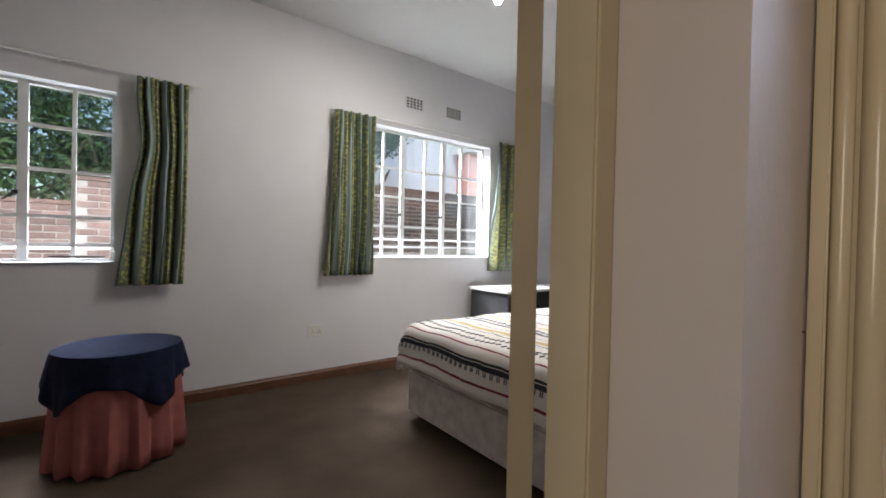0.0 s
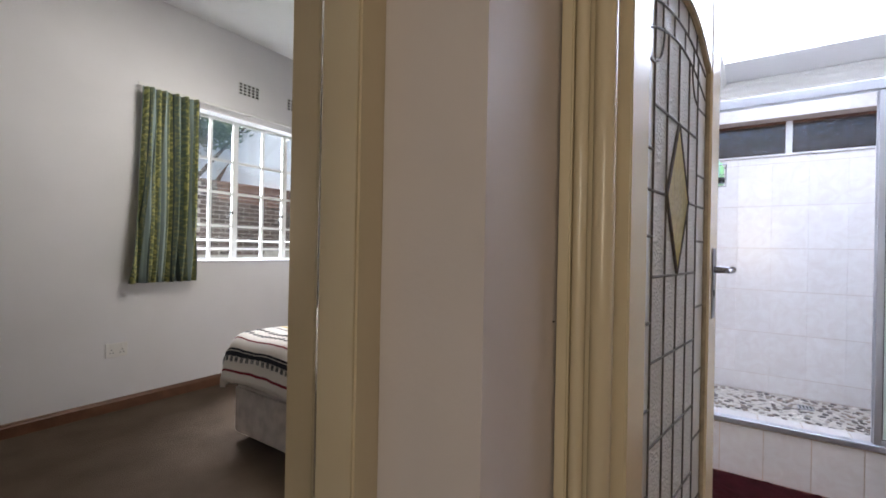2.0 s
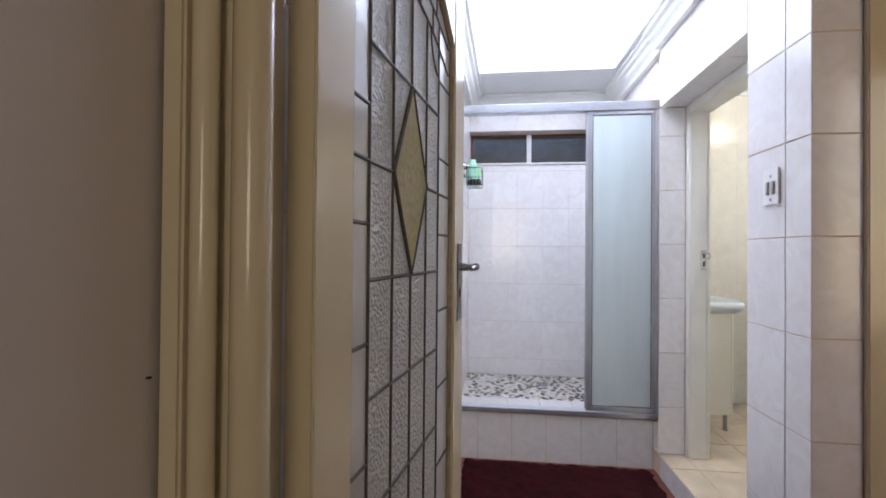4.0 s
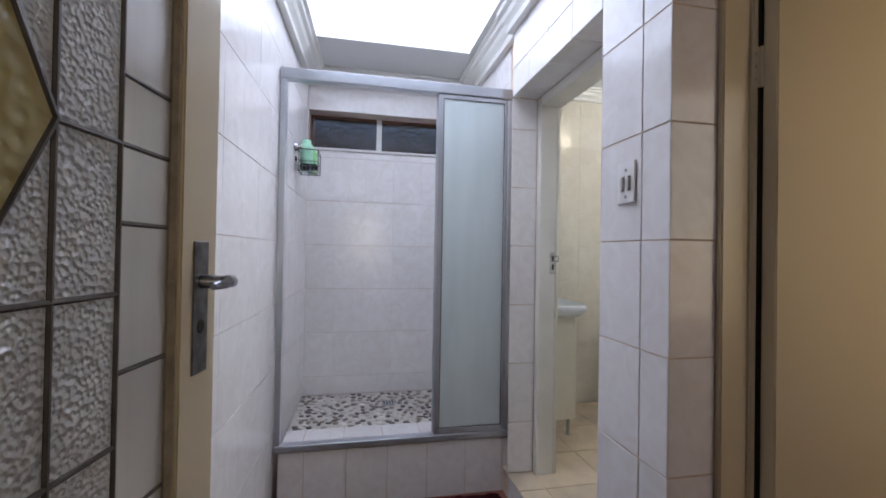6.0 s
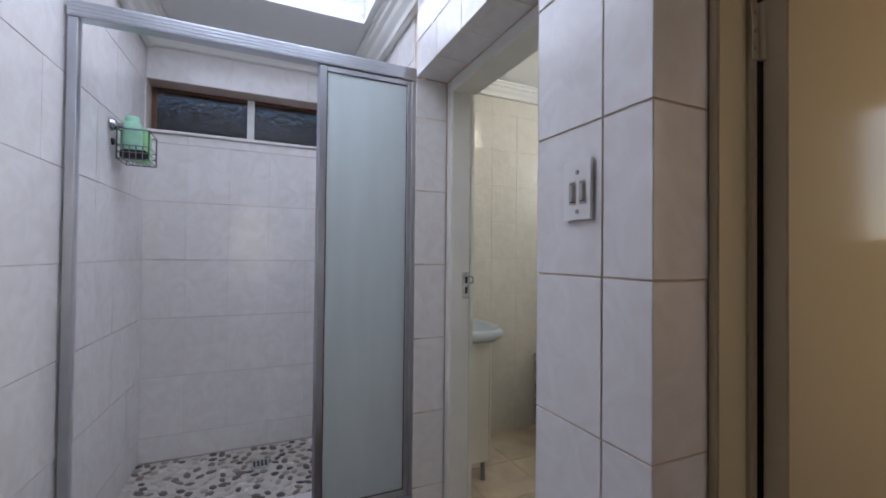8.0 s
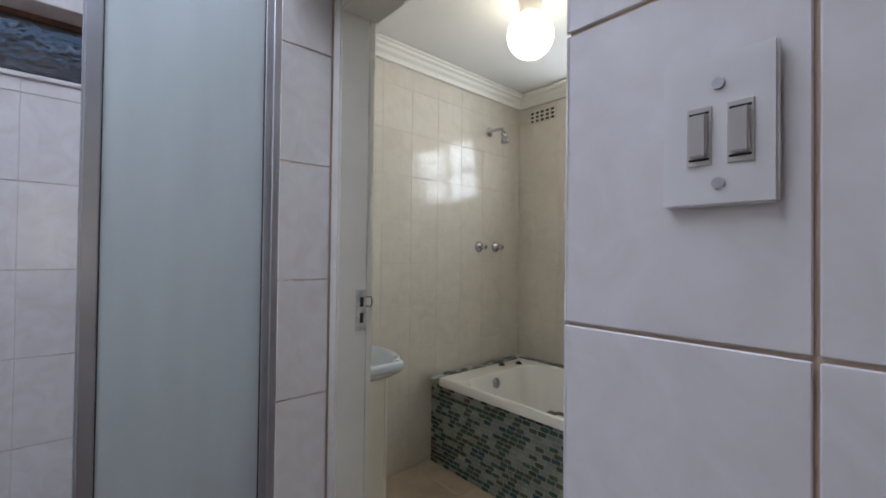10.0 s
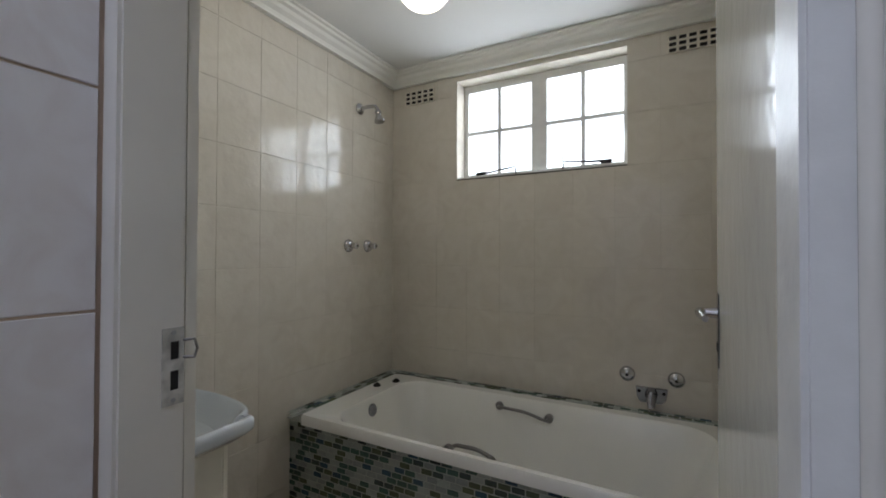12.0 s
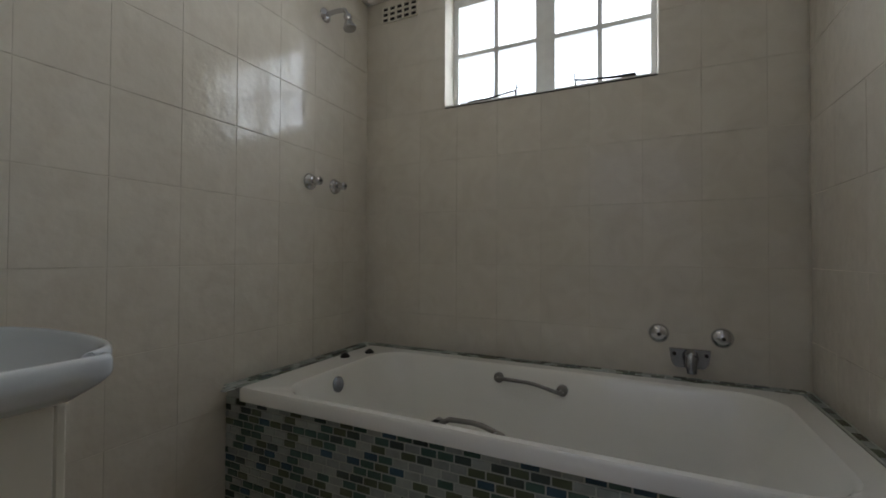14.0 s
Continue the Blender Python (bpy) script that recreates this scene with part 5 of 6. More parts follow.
# ---------------------------------------------------------------- bedroom
def steel_window(name, x0, x1, z0, z1, mull, cols, rows, y, bars, label):
    w = thing(name, ((x0 + x1) / 2, y, z0), label, "window", kind="structure")
    edges = sorted([x0 + 0.012] + [c for c in cols + mull] + [x1 - 0.012])
    hts = [z0 + 0.012] + rows + [z1 - 0.012]
    wid = {m: 0.026 for m in mull}
    holes = []
    for a, b in zip(edges, edges[1:]):
        for c, d in zip(hts, hts[1:]):
            ia = wid.get(a, 0.012)
            ib = wid.get(b, 0.012)
            holes.append((a + ia, b - ib, c + 0.011, d - 0.011))
    bm = bmesh.new()
    for a, b, c, d in cut_rects(x0, x1, z0, z1, holes):
        bm_box(bm, (a, y, c), (b, y + 0.028, d))
    part("window_frame", bm, WINDOWWHITE, w)
    for a, b, c, d in holes:
        p = part("pane", bm_box(bmesh.new(), (a - 0.004, y + 0.012, c - 0.004), (b + 0.004, y + 0.015, d + 0.004)), CLEAR, w)
        p.visible_shadow = False
    for z in bars:
        bm = bmesh.new()
        bm_tube(bm, [(x0, y + 0.06, z), (x1, y + 0.06, z)], 0.008, 8)
        part("burglar_bar", bm, WINDOWWHITE, w)
    part("window_sill", bm_box(bmesh.new(), (x0 + 0.001, 4.02, z0 - 0.004), (x1 - 0.001, y - 0.001, z0 + 0.006), 0.003), PLASTER, w)
    for m in mull:
        bm = bmesh.new()
        bm_box(bm, (m - 0.05, y - 0.012, z0 + 0.44), (m - 0.02, y, z0 + 0.47), 0.003)
        bm_tube(bm, [(m - 0.035, y - 0.014, z0 + 0.455), (m - 0.09, y - 0.03, z0 + 0.40)], [0.008, 0.005], 8)
        part("catch", bm, IRON, w, "dark window catch")
    bm = bmesh.new()
    bm_tube(bm, [(x1 - 0.35, y - 0.02, z0 + 0.04), (x1 - 0.05, y - 0.02, z0 + 0.036)], 0.006, 8)
    part("stay", bm, IRON, w, "dark casement stay")


steel_window("window_1", *W1, [-0.565], [-0.313, -0.80], [1.18, 1.367, 1.677, 1.965], 4.13, [1.15], "white steel casement window onto the garden")
steel_window("window_2", *W2, [2.34, 2.885], [2.105, 2.632, 3.15], [1.20, 1.415, 1.729, 2.029], 4.16, [1.28], "white steel casement window onto a yard wall")


def curtain(x0, x1, z0, z1, y, folds, spread, label, seed):
    """A hanging curtain: pleats that grow towards the hem, with a heading tape."""
    rng = random.Random(seed)
    bm = bmesh.new()
    nu, nv = folds * 14, 26
    waves = [(folds * rng.uniform(0.5, 0.75), rng.uniform(0, 6.3), 1.0), (folds * rng.uniform(0.9, 1.15), rng.uniform(0, 6.3), 0.7), (folds * rng.uniform(1.6, 2.1), rng.uniform(0, 6.3), 0.35)]
    lay = bm.verts.layers.float_vector.new("cloth")
    rows = []
    for j in range(nv + 1):
        v = j / nv
        waist = (0.04 if seed == 1 else 0.0) * math.exp(-((v - 0.32) / 0.16) ** 2)      # a slight pull-in under the heading
        row = []
        for i in range(nu + 1):
            u = i / nu
            drift = 0.10 * math.sin(2.2 * v + 3.1 * u + seed) * v
            lean = 0.05 * math.sin(5.0 * u + seed * 2.0) * v
            wave = sum(a * math.sin(2 * math.pi * f * (u + drift) + p) for f, p, a in waves)
            pleat = 0.012 * math.sin(2 * math.pi * folds * 1.5 * u) * max(0.0, 1 - 5 * v)
            x = x0 + (x1 - x0) * (u + lean * u * (1 - u) * 2) + waist * (1 - u) - spread * v * v * (1 - 0.85 * u)
            yy = y - 0.030 + (0.019 + 0.010 * v) * wave + pleat
            vert = bm.verts.new((x, yy, z1 + (z0 - z1) * v))
            vert[lay] = (u * (x1 - x0) * 1.5 + seed * 0.13 + 0.02 * math.sin(2 * v + 4 * u) + 0.006 * math.sin(5 * v + 11 * u + seed), 0, (1 - v) * (z1 - z0))
            row.append(vert)
        rows.append(row)
    for j in range(nv):
        for i in range(nu):
            bm.faces.new((rows[j][i], rows[j][i + 1], rows[j + 1][i + 1], rows[j + 1][i]))
    t = thing("curtain", ((x0 + x1) / 2, y, z0), label, "curtain", group="bedroom curtains")
    ob = part("cloth", bm, CURTAIN, t, smooth=True)
    so = ob.modifiers.new("thick", "SOLIDIFY")
    so.thickness = 0.004
    for k in range(folds + 1):
        x = x0 + (x1 - x0) * k / folds
        bm = bmesh.new()
        bm_tube(bm, [(x, y - 0.02, z1 - 0.01), (x, y, z1 + 0.012)], 0.003, 6)
        part("hook", bm, PLASTIC, t)


curtain(0.02, 0.335, 0.90, 2.372, 3.99, 6, 0.10, "green and yellow striped curtain beside the garden window", 1)
curtain(1.48, 1.905, 0.93, 2.452, 3.99, 7, 0.075, "green and yellow striped curtain drawn back to one side", 2)
curtain(3.55, 3.92, 0.93, 2.485, 3.99, 6, 0.09, "narrow green striped curtain at the far end of the rail", 3)
for x0, x1, z in ((-1.5, 0.425, 2.390), (1.46, 3.95, 2.470)):
    t = thing("curtain_rail", ((x0 + x1) / 2, 3.99, z), "thin white curtain rail on wall brackets", "curtain rail")
    part("rail", bm_box(bmesh.new(), (x0, 3.986, z - 0.008), (x1, 3.994, z + 0.012), 0.002), WINDOWWHITE, t)
    k = x1 - 0.06
    while k > x0:
        part("bracket", bm_box(bmesh.new(), (k - 0.006, 3.994, z - 0.006), (k + 0.006, 4.04, z + 0.008), 0.001), WINDOWWHITE, t)
        k -= 0.75
air_vent("wall_vent", 4.042, 2.285, 2.494, 2.655, 2.770, 4, 5, WINDOWWHITE, "white slotted air brick high on the wall", -1)
air_vent("wall_vent", 4.042, 2.811, 3.020, 2.655, 2.770, 4, 5, WINDOWWHITE, "white slotted air brick high on the wall", -1)


def socket():
    t = thing("wall_socket", (1.366, 4.04, 0.42), "white double wall socket above the baseboard", "wall socket")
    part("plate", bm_box(bmesh.new(), (1.297, 4.030, 0.375), (1.436, 4.0395, 0.480), 0.002), PLASTIC, t)
    for x in (1.335, 1.40):
        part("rocker", bm_box(bmesh.new(), (x - 0.008, 4.026, 0.445), (x + 0.008, 4.0300, 0.468), 0.001), PLASTIC, t)
        for dx, dz in ((0, 0.430), (-0.010, 0.408), (0.010, 0.408)):
            bm = bmesh.new()
            bm_lathe(bm, [(0.004, 0.0), (0.004, 0.0005), (0, 0.0005)], pose(x + dx, 4.0299, dz, 90), 8)
            part("pin_hole", bm, DARK, t)


socket()


def round_table():
    cx, cy, r, top = -0.045, 3.40, 0.285, 0.605
    t = thing("round_table", (cx, cy, 0), "small round table hidden under two cloths", "table")
    bm = bmesh.new()
    bm_lathe(bm, [(0, top - 0.02), (r, top - 0.02), (r, top - 0.003), (0, top - 0.003)], Matrix.Translation((cx, cy, 0)), 32)
    part("tabletop", bm, BASEWOOD, t)
    bm = bmesh.new()
    bm_lathe(bm, [(0.14, -0.03), (0.14, 0.02), (0.03, 0.06), (0.03, top - 0.02)], Matrix.Translation((cx, cy, 0)), 20)
    part("pedestal", bm, BASEWOOD, t, smooth=True)

    def drape(name, mat, label, hem, flare, folds, start, seed, off):
        rng = random.Random(seed)
        phase = rng.uniform(0, 6)
        bm = bmesh.new()
        n = 144
        rings = []
        radii = [0.0, r * 0.5, r * 0.97, r + off * 0.8]
        for q in radii:
            rings.append([bm.verts.new((cx + q * math.cos(2 * math.pi * k / n), cy + q * math.sin(2 * math.pi * k / n), start - (0.004 if q > r else 0))) for k in range(n)] if q else [bm.verts.new((cx, cy, start))])
        for j in range(1, 9):
            v = j / 8
            ring = []
            for k in range(n):
                a = 2 * math.pi * k / n
                low = hem(a)
                wave = math.sin(folds * a + phase + 0.6 * math.sin(3 * a))
                q = r + off + v * flare * (0.55 + 0.45 * wave) + 0.008 * v * math.sin(2.3 * folds * a)
                ring.append(bm.verts.new((cx + q * math.cos(a), cy + q * math.sin(a), start - 0.004 - (start - 0.004 - low) * v)))
            rings.append(ring)
        for k in range(n):
            bm.faces.new((rings[0][0], rings[1][k], rings[1][(k + 1) % n]))
        for a, b in zip(rings[1:], rings[2:]):
            for k in range(n):
                bm.faces.new((a[k], b[k], b[(k + 1) % n], a[(k + 1) % n]))
        ob = tagged(new(name, mesh_of(name, bm, mat, True)), label, "tablecloth")
        so = ob.modifiers.new("thick", "SOLIDIFY")
        so.thickness = 0.003
        return ob
    drape("tablecloth", PINK, "floor-length dusty pink tablecloth in deep folds", lambda a: -0.015, 0.055, 15, top + 0.001, 3, 0.004)
    # the square overlay hangs lowest at its four corners
    drape("overlay_cloth", NAVY, "square navy cloth laid over the pink one", lambda a: top - 0.165 - 0.14 * abs(math.sin(2 * (a + 0.2))) ** 3.0, 0.040, 9, top + 0.006, 5, 0.026)


round_table()


def bed():
    x0, x1, y0, y1 = 1.618, 3.55, 1.36, 2.87
    t = thing("bed", (2.6, 2.1, 0), "divan bed base with a mattress", "bed")
    bm = bm_box(bmesh.new(), (x0 + 0.005, y0, 0.02), (x1, y1, 0.33), 0.015, 2)
    part("divan_base", bm, DIVAN, t, smooth=True)
    for x in (x0 + 0.1, x1 - 0.1):
        for y in (y0 + 0.1, y1 - 0.1):
            bm = bmesh.new()
            bm_lathe(bm, [(0.02, -0.03), (0.024, 0.022)], Matrix.Translation((x, y, 0)), 12)
            part("castor", bm, DARK, t)
    part("mattress", bm_box(bmesh.new(), (x0 + 0.01, y0 + 0.01, 0.331), (x1, y1 - 0.01, 0.575), 0.05, 3), DIVAN, t, smooth=True)
    bm = bmesh.new()
    lay = bm.verts.layers.float_vector.new("cloth")
    rng = random.Random(8)
    n_u, n_v = 70, 60
    rows = []

    def bend(s, half, drop):
        """Along the cloth from its middle: flat on the mattress, then over a round edge and down."""
        sign = 1 if s >= 0 else -1
        s = abs(s)
        rr = 0.085
        flat = half - rr + 0.02
        if s < flat:
            return sign * s, 0.0
        arc = rr * math.pi / 2
        if s < flat + arc:
            a = (s - flat) / rr
            return sign * (flat + rr * math.sin(a)), rr * (1 - math.cos(a))
        e = s - flat - arc
        return sign * (flat + rr + 0.16 * e), rr + e * 0.985
    lx, ly = (x1 - x0) / 2, (y1 - y0) / 2
    ux, uy = (x0 + x1) / 2 - 0.022, (y0 + y1) / 2
    for i in range(n_u + 1):
        row = []
        s = -(lx + 0.27) + (2 * lx + 0.27) * i / n_u
        dx, zx = bend(s, lx, 0)
        for j in range(n_v + 1):
            q = -(ly + 0.25) + 2 * (ly + 0.25) * j / n_v
            dy, zy = bend(q, ly, 0)
            z = 0.668 - zx - zy * (1.0 if zx < 0.08 else 0.25)
            z += 0.010 * noise.noise((s * 5, q * 5, 1)) + 0.006 * noise.noise((s * 13, q * 13, 4))
            puff = 0.012 * math.sin(q * 9 + 1.3) * min(1, zx * 6)
            v = bm.verts.new((ux + dx - puff, uy + dy, max(z, 0.20)))
            v[lay] = (s + lx + 0.27, q, 0)
            row.append(v)
        rows.append(row)
    for i in range(n_u):
        for j in range(n_v):
            bm.faces.new((rows[i][j], rows[i + 1][j], rows[i + 1][j + 1], rows[i][j + 1]))
    d = tagged(new("duvet", mesh_of("duvet", bm, DUVET, True)), "thick cream duvet with black, red and ochre woven stripes", "duvet")
    so = d.modifiers.new("thick", "SOLIDIFY")
    so.thickness = 0.03
    # short woven marks in rows along the bands
    bm = bmesh.new()
    for at, length, step, lean in ((0.153, 0.028, 0.05, 0.0), (0.36, 0.030, 0.045, 0.35), (0.44, 0.030, 0.045, 0.35), (0.86, 0.03, 0.045, 0.35)):
        q = -(ly + 0.22)
        while q < ly + 0.22:
            for off in ((0, 0.014) if lean == 0 else (0,)):
                pts = []
                for e in (0, 0.5, 1):
                    sx = at - (lx + 0.27) - length * e
                    qq = q + off + lean * length * e
                    dx, zx = bend(sx, lx, 0)
                    dy, zy = bend(qq, ly, 0)
                    z = 0.668 - zx - zy * (1.0 if zx < 0.08 else 0.25)
                    z += 0.010 * noise.noise((sx * 5, qq * 5, 1)) + 0.006 * noise.noise((sx * 13, qq * 13, 4))
                    puff = 0.012 * math.sin(qq * 9 + 1.3) * min(1, zx * 6)
                    pts.append((ux + dx - puff - 0.002, uy + dy, z + 0.002))
                bm_tube(bm, pts, 0.0035, 5)
            q += step
    tagged(part("stitching", bm, DESKDARK, d, "short dark embroidered marks"), kind="stuff")


bed()


def desk():
    t = thing("desk", (3.6, 3.55, 0), "charcoal desk with a pale top below the window", "desk")
    part("desktop", bm_box(bmesh.new(), (3.10, 3.32, 0.74), (4.35, 3.93, 0.768), 0.003), DESKTOP, t)
    for x in (3.14, 4.28):
        part("side_panel", bm_box(bmesh.new(), (x, 3.35, -0.03), (x + 0.03, 3.92, 0.74), 0.002), DESKDARK, t)
    part("modesty_panel", bm_box(bmesh.new(), (3.17, 3.86, 0.25), (4.28, 3.88, 0.74), 0.002), DESKDARK, t)
    part("drawer", bm_box(bmesh.new(), (3.9, 3.37, 0.2), (4.27, 3.85, 0.735), 0.003), DESKDARK, t)


desk()


def spot_lamp():
    t = thing("ceiling_spot", (1.97, 2.38, 3.2), "small lit spot lamp under the bedroom ceiling", "ceiling lamp")
    bm = bmesh.new()
    bm_lathe(bm, [(0.05, 0), (0.05, -0.015), (0.012, -0.02), (0.012, -0.22)], Matrix.Translation((1.97, 2.38, 3.2)), 18)
    part("base", bm, WINDOWWHITE, t, smooth=True)
    bm = bmesh.new()
    bm_lathe(bm, [(0.02, 0.0), (0.035, -0.06), (0.036, -0.08)], Matrix.Translation((1.97, 2.38, 2.99)), 18)
    part("shade", bm, WINDOWWHITE, t, smooth=True)
    bm = bmesh.new()
    bmesh.ops.create_uvsphere(bm, u_segments=14, v_segments=10, radius=0.028, matrix=Matrix.Translation((1.97, 2.38, 2.905)))
    part("bulb", bm, SPOTGLOW, t, "glowing bulb", True)


spot_lamp()


# ---------------------------------------------------------------- outside
solid("ground", bm_box(bmesh.new(), (-400, 4.26, -0.5), (400, 800, -0.35)), GRASS, "lawn and bare soil behind the house", "ground")


def tree(name, x, y, z0, h, r, seed, label, low=0.25):
    rng = random.Random(seed)
    t = thing(name, (x, y, z0), label, "tree")
    bm = bmesh.new()
    bm_tube(bm, [(x, y, z0), (x + 0.05, y, z0 + h * 0.3), (x - 0.05, y + 0.05, z0 + h * 0.65)], [0.13, 0.10, 0.06], 10)
    for k in range(7):
        a = rng.uniform(0, 6.28)
        zz = z0 + h * rng.uniform(0.25, 0.6)
        bm_tube(bm, [(x, y, zz), (x + r * 0.5 * math.cos(a), y + r * 0.5 * math.sin(a), zz + h * 0.15), (x + r * 0.85 * math.cos(a), y + r * 0.85 * math.sin(a), zz + h * 0.24)], [0.05, 0.03, 0.01], 7)
    part("trunk", bm, BARK, t)
    verts, faces = [], []
    clumps = [(x + rng.gauss(0, r * 0.45), y + rng.gauss(0, r * 0.4), z0 + h * rng.uniform(low, 1.0), rng.uniform(0.2, 0.45) * r) for _ in range(34)]
    for cx, cy, cz, cr in clumps:
        for _ in range(230):
            d = Vector((rng.gauss(0, 1), rng.gauss(0, 1), rng.gauss(0, 1))).normalized() * cr * rng.uniform(0.3, 1.0)
            p = Vector((cx, cy, cz)) + d
            u = Vector((rng.gauss(0, 1), rng.gauss(0, 1), rng.gauss(0, 0.6))).normalized()
            w = u.orthogonal().normalized()
            s = rng.uniform(0.05, 0.10)
            i = len(verts)
            verts += [p - u * s, p + w * s * 0.35, p + u * s, p - w * s * 0.35]
            faces.append((i, i + 1, i + 2, i + 3))
    me = bpy.data.meshes.new("crown")
    me.from_pydata([tuple(v) for v in verts], [], faces)
    me.materials.append(LEAF)
    ob = new("crown", me)
    ob.parent, ob.matrix_parent_inverse = t, t.matrix_basis.inverted()
    tagged(ob, "dense dark green leaves with gaps of sky", kind="stuff")


tree("tree", -1.2, 9.4, -0.35, 4.6, 1.7, 1, "leafy dark green garden tree behind the brick wall")
tree("tree", -3.2, 9.0, -0.35, 4.2, 1.6, 2, "leafy dark green garden tree behind the brick wall")
tree("tree", 0.6, 11.5, -0.35, 3.6, 1.5, 3, "leafy dark green garden tree behind the brick wall")
tree("tree", -2.2, 10.6, -0.35, 5.4, 2.0, 5, "leafy dark green garden tree behind the brick wall")
tree("tree", -0.3, 10.2, -0.35, 5.2, 1.8, 6, "leafy dark green garden tree behind the brick wall")
tree("tree", 4.8, 10.0, -0.35, 5.8, 1.3, 4, "light branches high above the yard wall", 0.68)


def house_far():
    t = thing("neighbour_house", (6.0, 13.0, -0.35), "pale rendered neighbouring house with a salmon wing", "house")
    part("wall", bm_box(bmesh.new(), (2.6, 11.0, -0.35), (8.6, 11.3, 5.2)), PALEBLUE, t, "pale rendered wall")
    part("wing", bm_box(bmesh.new(), (8.6, 10.4, -0.35), (15.0, 14.0, 4.1)), ORANGE, t, "salmon rendered wing")
    part("roof", bm_extrude(bmesh.new(), [(10.1, 4.1), (12.2, 5.2), (14.3, 4.1)], (0, 0, 0), 8.4, 15.2, 0), WINDOWWHITE, t)


house_far()


def side_yard():
    # wall and slab added behind the shower panes to keep the sky off them
    solid("boundary_wall", bm_box(bmesh.new(), (5.4, -6, -0.5), (5.6, 4.2, 2.6)), BRICK, "added dark brick backdrop outside the shower window", "garden wall")
    solid("eave", bm_box(bmesh.new(), (4.1, -3.0, 2.62), (5.0, 0.9, 2.70)), BASEWOOD, "added dark timber slab keeping sky light off the shower panes", "eave")
    # made-up slab, out of view, stops sun patches in the bathroom
    solid("south_sun_blocker", bm_box(bmesh.new(), (1.0, -4.0, 2.62), (5.0, -3.01, 2.70)), BASEWOOD, "added unseen slab that keeps the sun out of the bathroom window", "eave")
    solid("ground_side", bm_box(bmesh.new(), (4.1, -40, -0.5), (60, 4.25, -0.36)), GRASS, "bare ground beside the house", "ground")


side_yard()


def brick_wall(name, x0, x1, y, z0, z1, lx0, lx1, label, mat):
    """A wall of stretcher bond; the stretch that the windows look onto has single bricks."""
    w = solid(name, bm_box(bmesh.new(), (x0, y, z0), (x1, y + 0.2, z1 - 0.005)), MORTAR, label, "garden wall")
    n = 0
    bl, bh = 0.24, 0.085
    rows = int((z1 - z0) / bh)
    for j in range(rows - 1, -1, -1):
        z = z1 - (rows - j - 0.5) * bh
        x = lx0 + (bl / 2 if j % 2 else 0)
        while x < lx1 and n < 298:
            ob = new("brick", tile_mesh(bl - 0.014, bh - 0.014, 0.012, mat, 0.003, "brick"))
            ob.parent = w
            ob.matrix_basis = face_y(y, -1) @ Matrix.Translation((x, z, random.uniform(-0.002, 0.002)))
            n += 1
            x += bl
    bm = bmesh.new()
    bm_box(bm, (x0, y - 0.02, z1 - 0.004), (x1, y + 0.22, z1 + 0.05), 0.01)
    part("coping", bm, mat, w)


brick_wall("garden_wall", -7, 1.0, 7.2, -0.35, 1.62, -3.2, 0.3, "red face-brick garden wall with pale joints", BRICK)
brick_wall("garden_pier", -0.52, 1.2, 7.12, -0.35, 1.93, -0.40, 0.9, "taller end of the red face-brick garden wall", BRICK)
brick_wall("yard_wall", 2.0, 14, 8.2, -0.35, 2.4, 4.0, 8.6, "dark red face-brick yard wall", DARKBRICK)

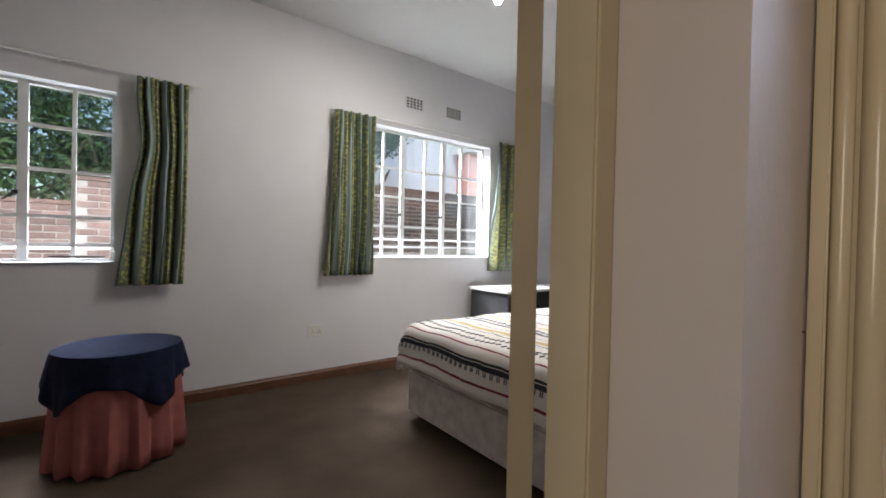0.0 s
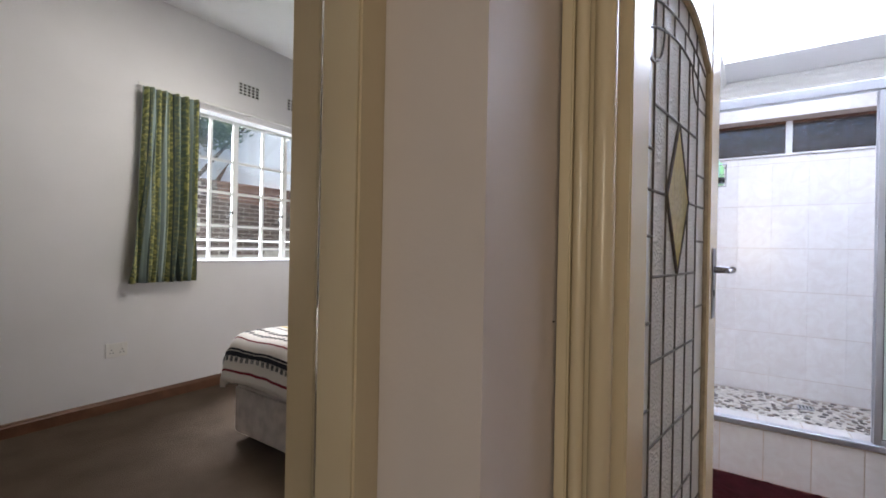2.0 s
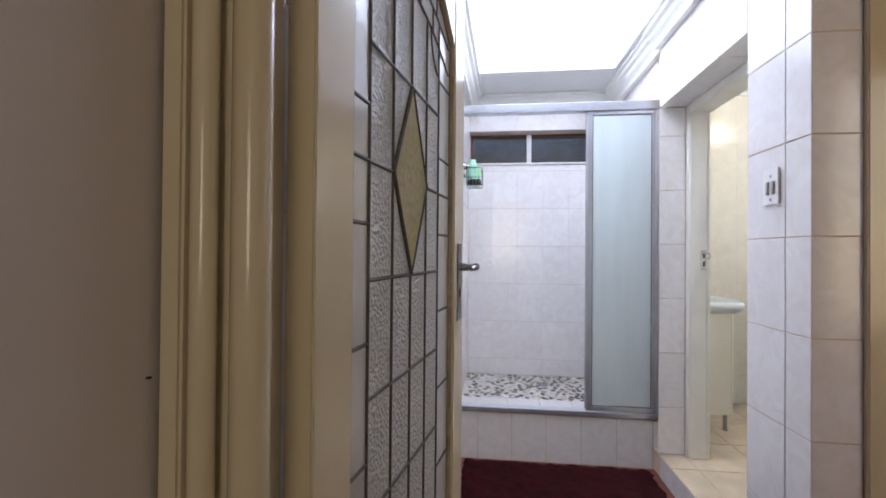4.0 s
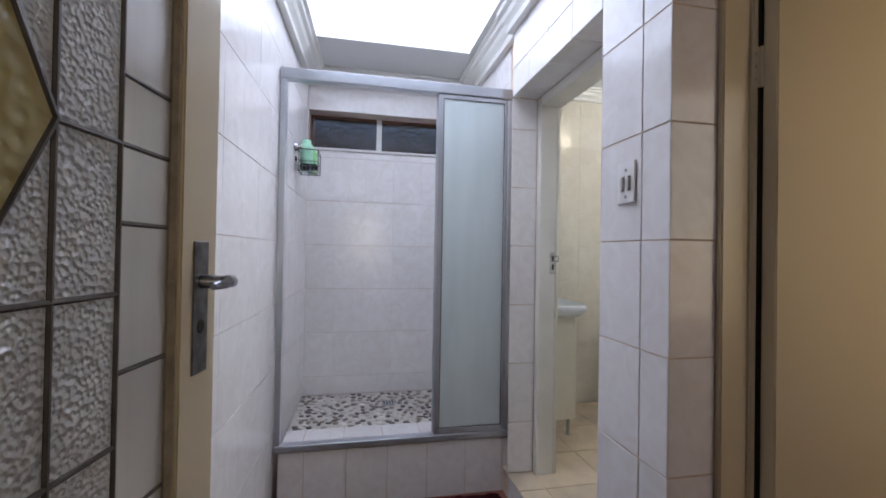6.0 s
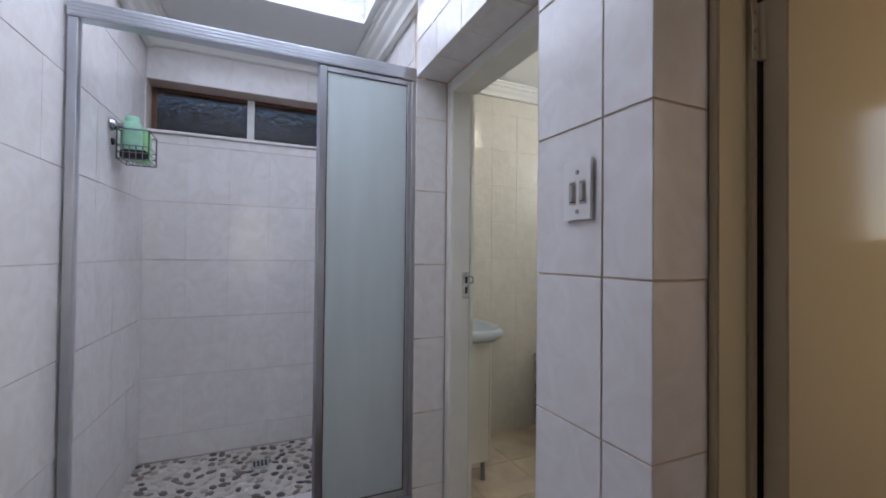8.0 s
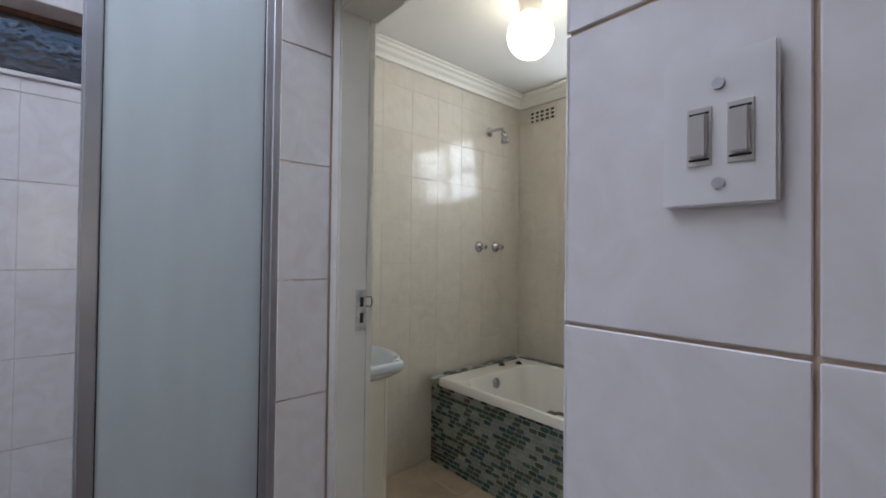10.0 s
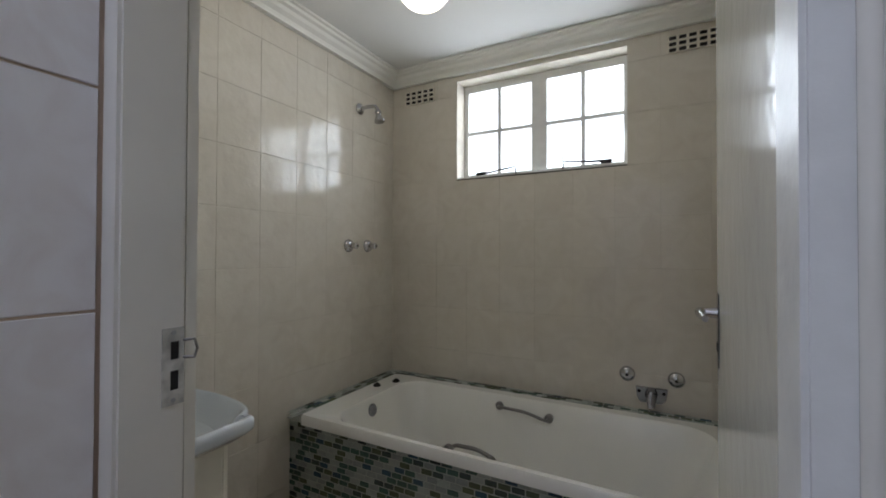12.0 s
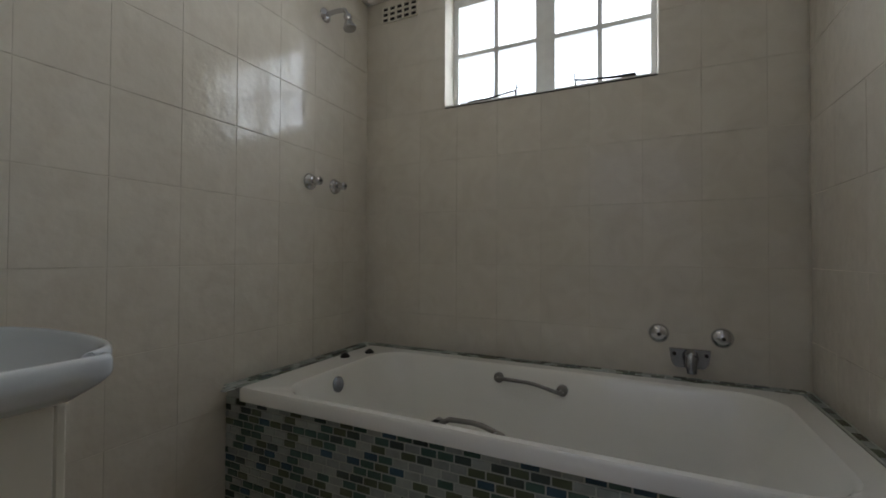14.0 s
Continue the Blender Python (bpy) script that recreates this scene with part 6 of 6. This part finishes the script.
# ---------------------------------------------------------------- floor and wall pieces
tiles(wall_shower_left, SKEW @ face_y(0.006, -1), -2.93, 0.0, 0.0, 2.478, 0.2, 0.3, 0.0, ROW, TILE, joint_u=0.0002, bevel=0.0005)
tiles(wall_shower_back, face_x(3.863, -1), -0.80, 0.35, 0.26, 2.478, 0.2, 0.3, 0.352, ROW, TILE, [(-0.66, 0.335, 1.935, 2.21)], joint_u=0.0004)
tiles(wall_shower_right, face_y(-0.806, 1), 3.03, 3.857, 0.26, 2.478, 0.2, 0.3, 3.857, ROW, TILE)
tiles(wall_bath_north, face_y(-0.768, 1), 1.786, 2.90, 0.0, 2.478, 0.2, 0.3, 1.898, ROW, TILE, [(2.098, 2.92, -1, 2.045)], joint=0.0036)
tiles(wall_bath_north, face_x(1.792, -1), -0.903, -0.762, 0.0, 2.478, 0.2, 0.3, -0.962, ROW, TILE, joint=0.0036)
tiles(wall_bath_north, face_x(2.092, 1), -0.902, -0.762, 0.13, 2.045, 0.2, 0.3, -0.962, ROW, TILE, joint=0.0036)
tiles(wall_shower_right, face_x(2.906, -1), -0.903, -0.765, 0.13, 2.045, 0.2, 0.3, -0.965, ROW, TILE, joint=0.0036)
tiles(wall_bath_north, face_z(2.051, -1), 2.10, 2.90, -0.903, -0.762, 0.2, 0.2, 2.10, -0.963, TILE)
tiles(bpy.data.objects["floor_bath"], face_z(0.124), 2.1, 3.785, -2.022, -0.765, 0.33, 0.33, 2.74, -0.9, FLOORTILE, joint=0.006)
tiles(bpy.data.objects["floor_bath"], face_y(-0.775, 1), 2.1, 2.9, 0.0, 0.126, 0.33, 0.2, 2.74, -0.08, TILE)
BROW = 0.30
WET = {"joint": 0.0030, "bevel": 0.0006, "d": 0.0022}
tiles(wall_bath_east, face_x(3.791, -1), -2.84, -1.06, 0.13, 2.42, 0.2, 0.25, -2.052, BROW, BATHTILE, joint_u=0.0003, **WET)
tiles(wall_bath_south, face_y(-2.846, 1), 1.95, 3.785, 0.13, 2.42, 0.2005, 0.25, 2.665, BROW, BATHTILE, [(2.408, 3.332, 1.805, 2.39)], joint_u=0.0003, **WET)
tiles(wall_bath_west, face_x(1.944, 1), -2.84, -1.06, 0.13, 2.42, 0.2, 0.25, -2.84, BROW, BATHTILE, joint_u=0.0003, **WET)
tiles(wall_bath_north, face_y(-1.025, -1), 1.95, 3.785, 0.13, 2.42, 0.2, 0.25, 3.785, BROW, BATHTILE, [(2.09, 2.91, -1, 2.06)], joint_u=0.0018, **WET)
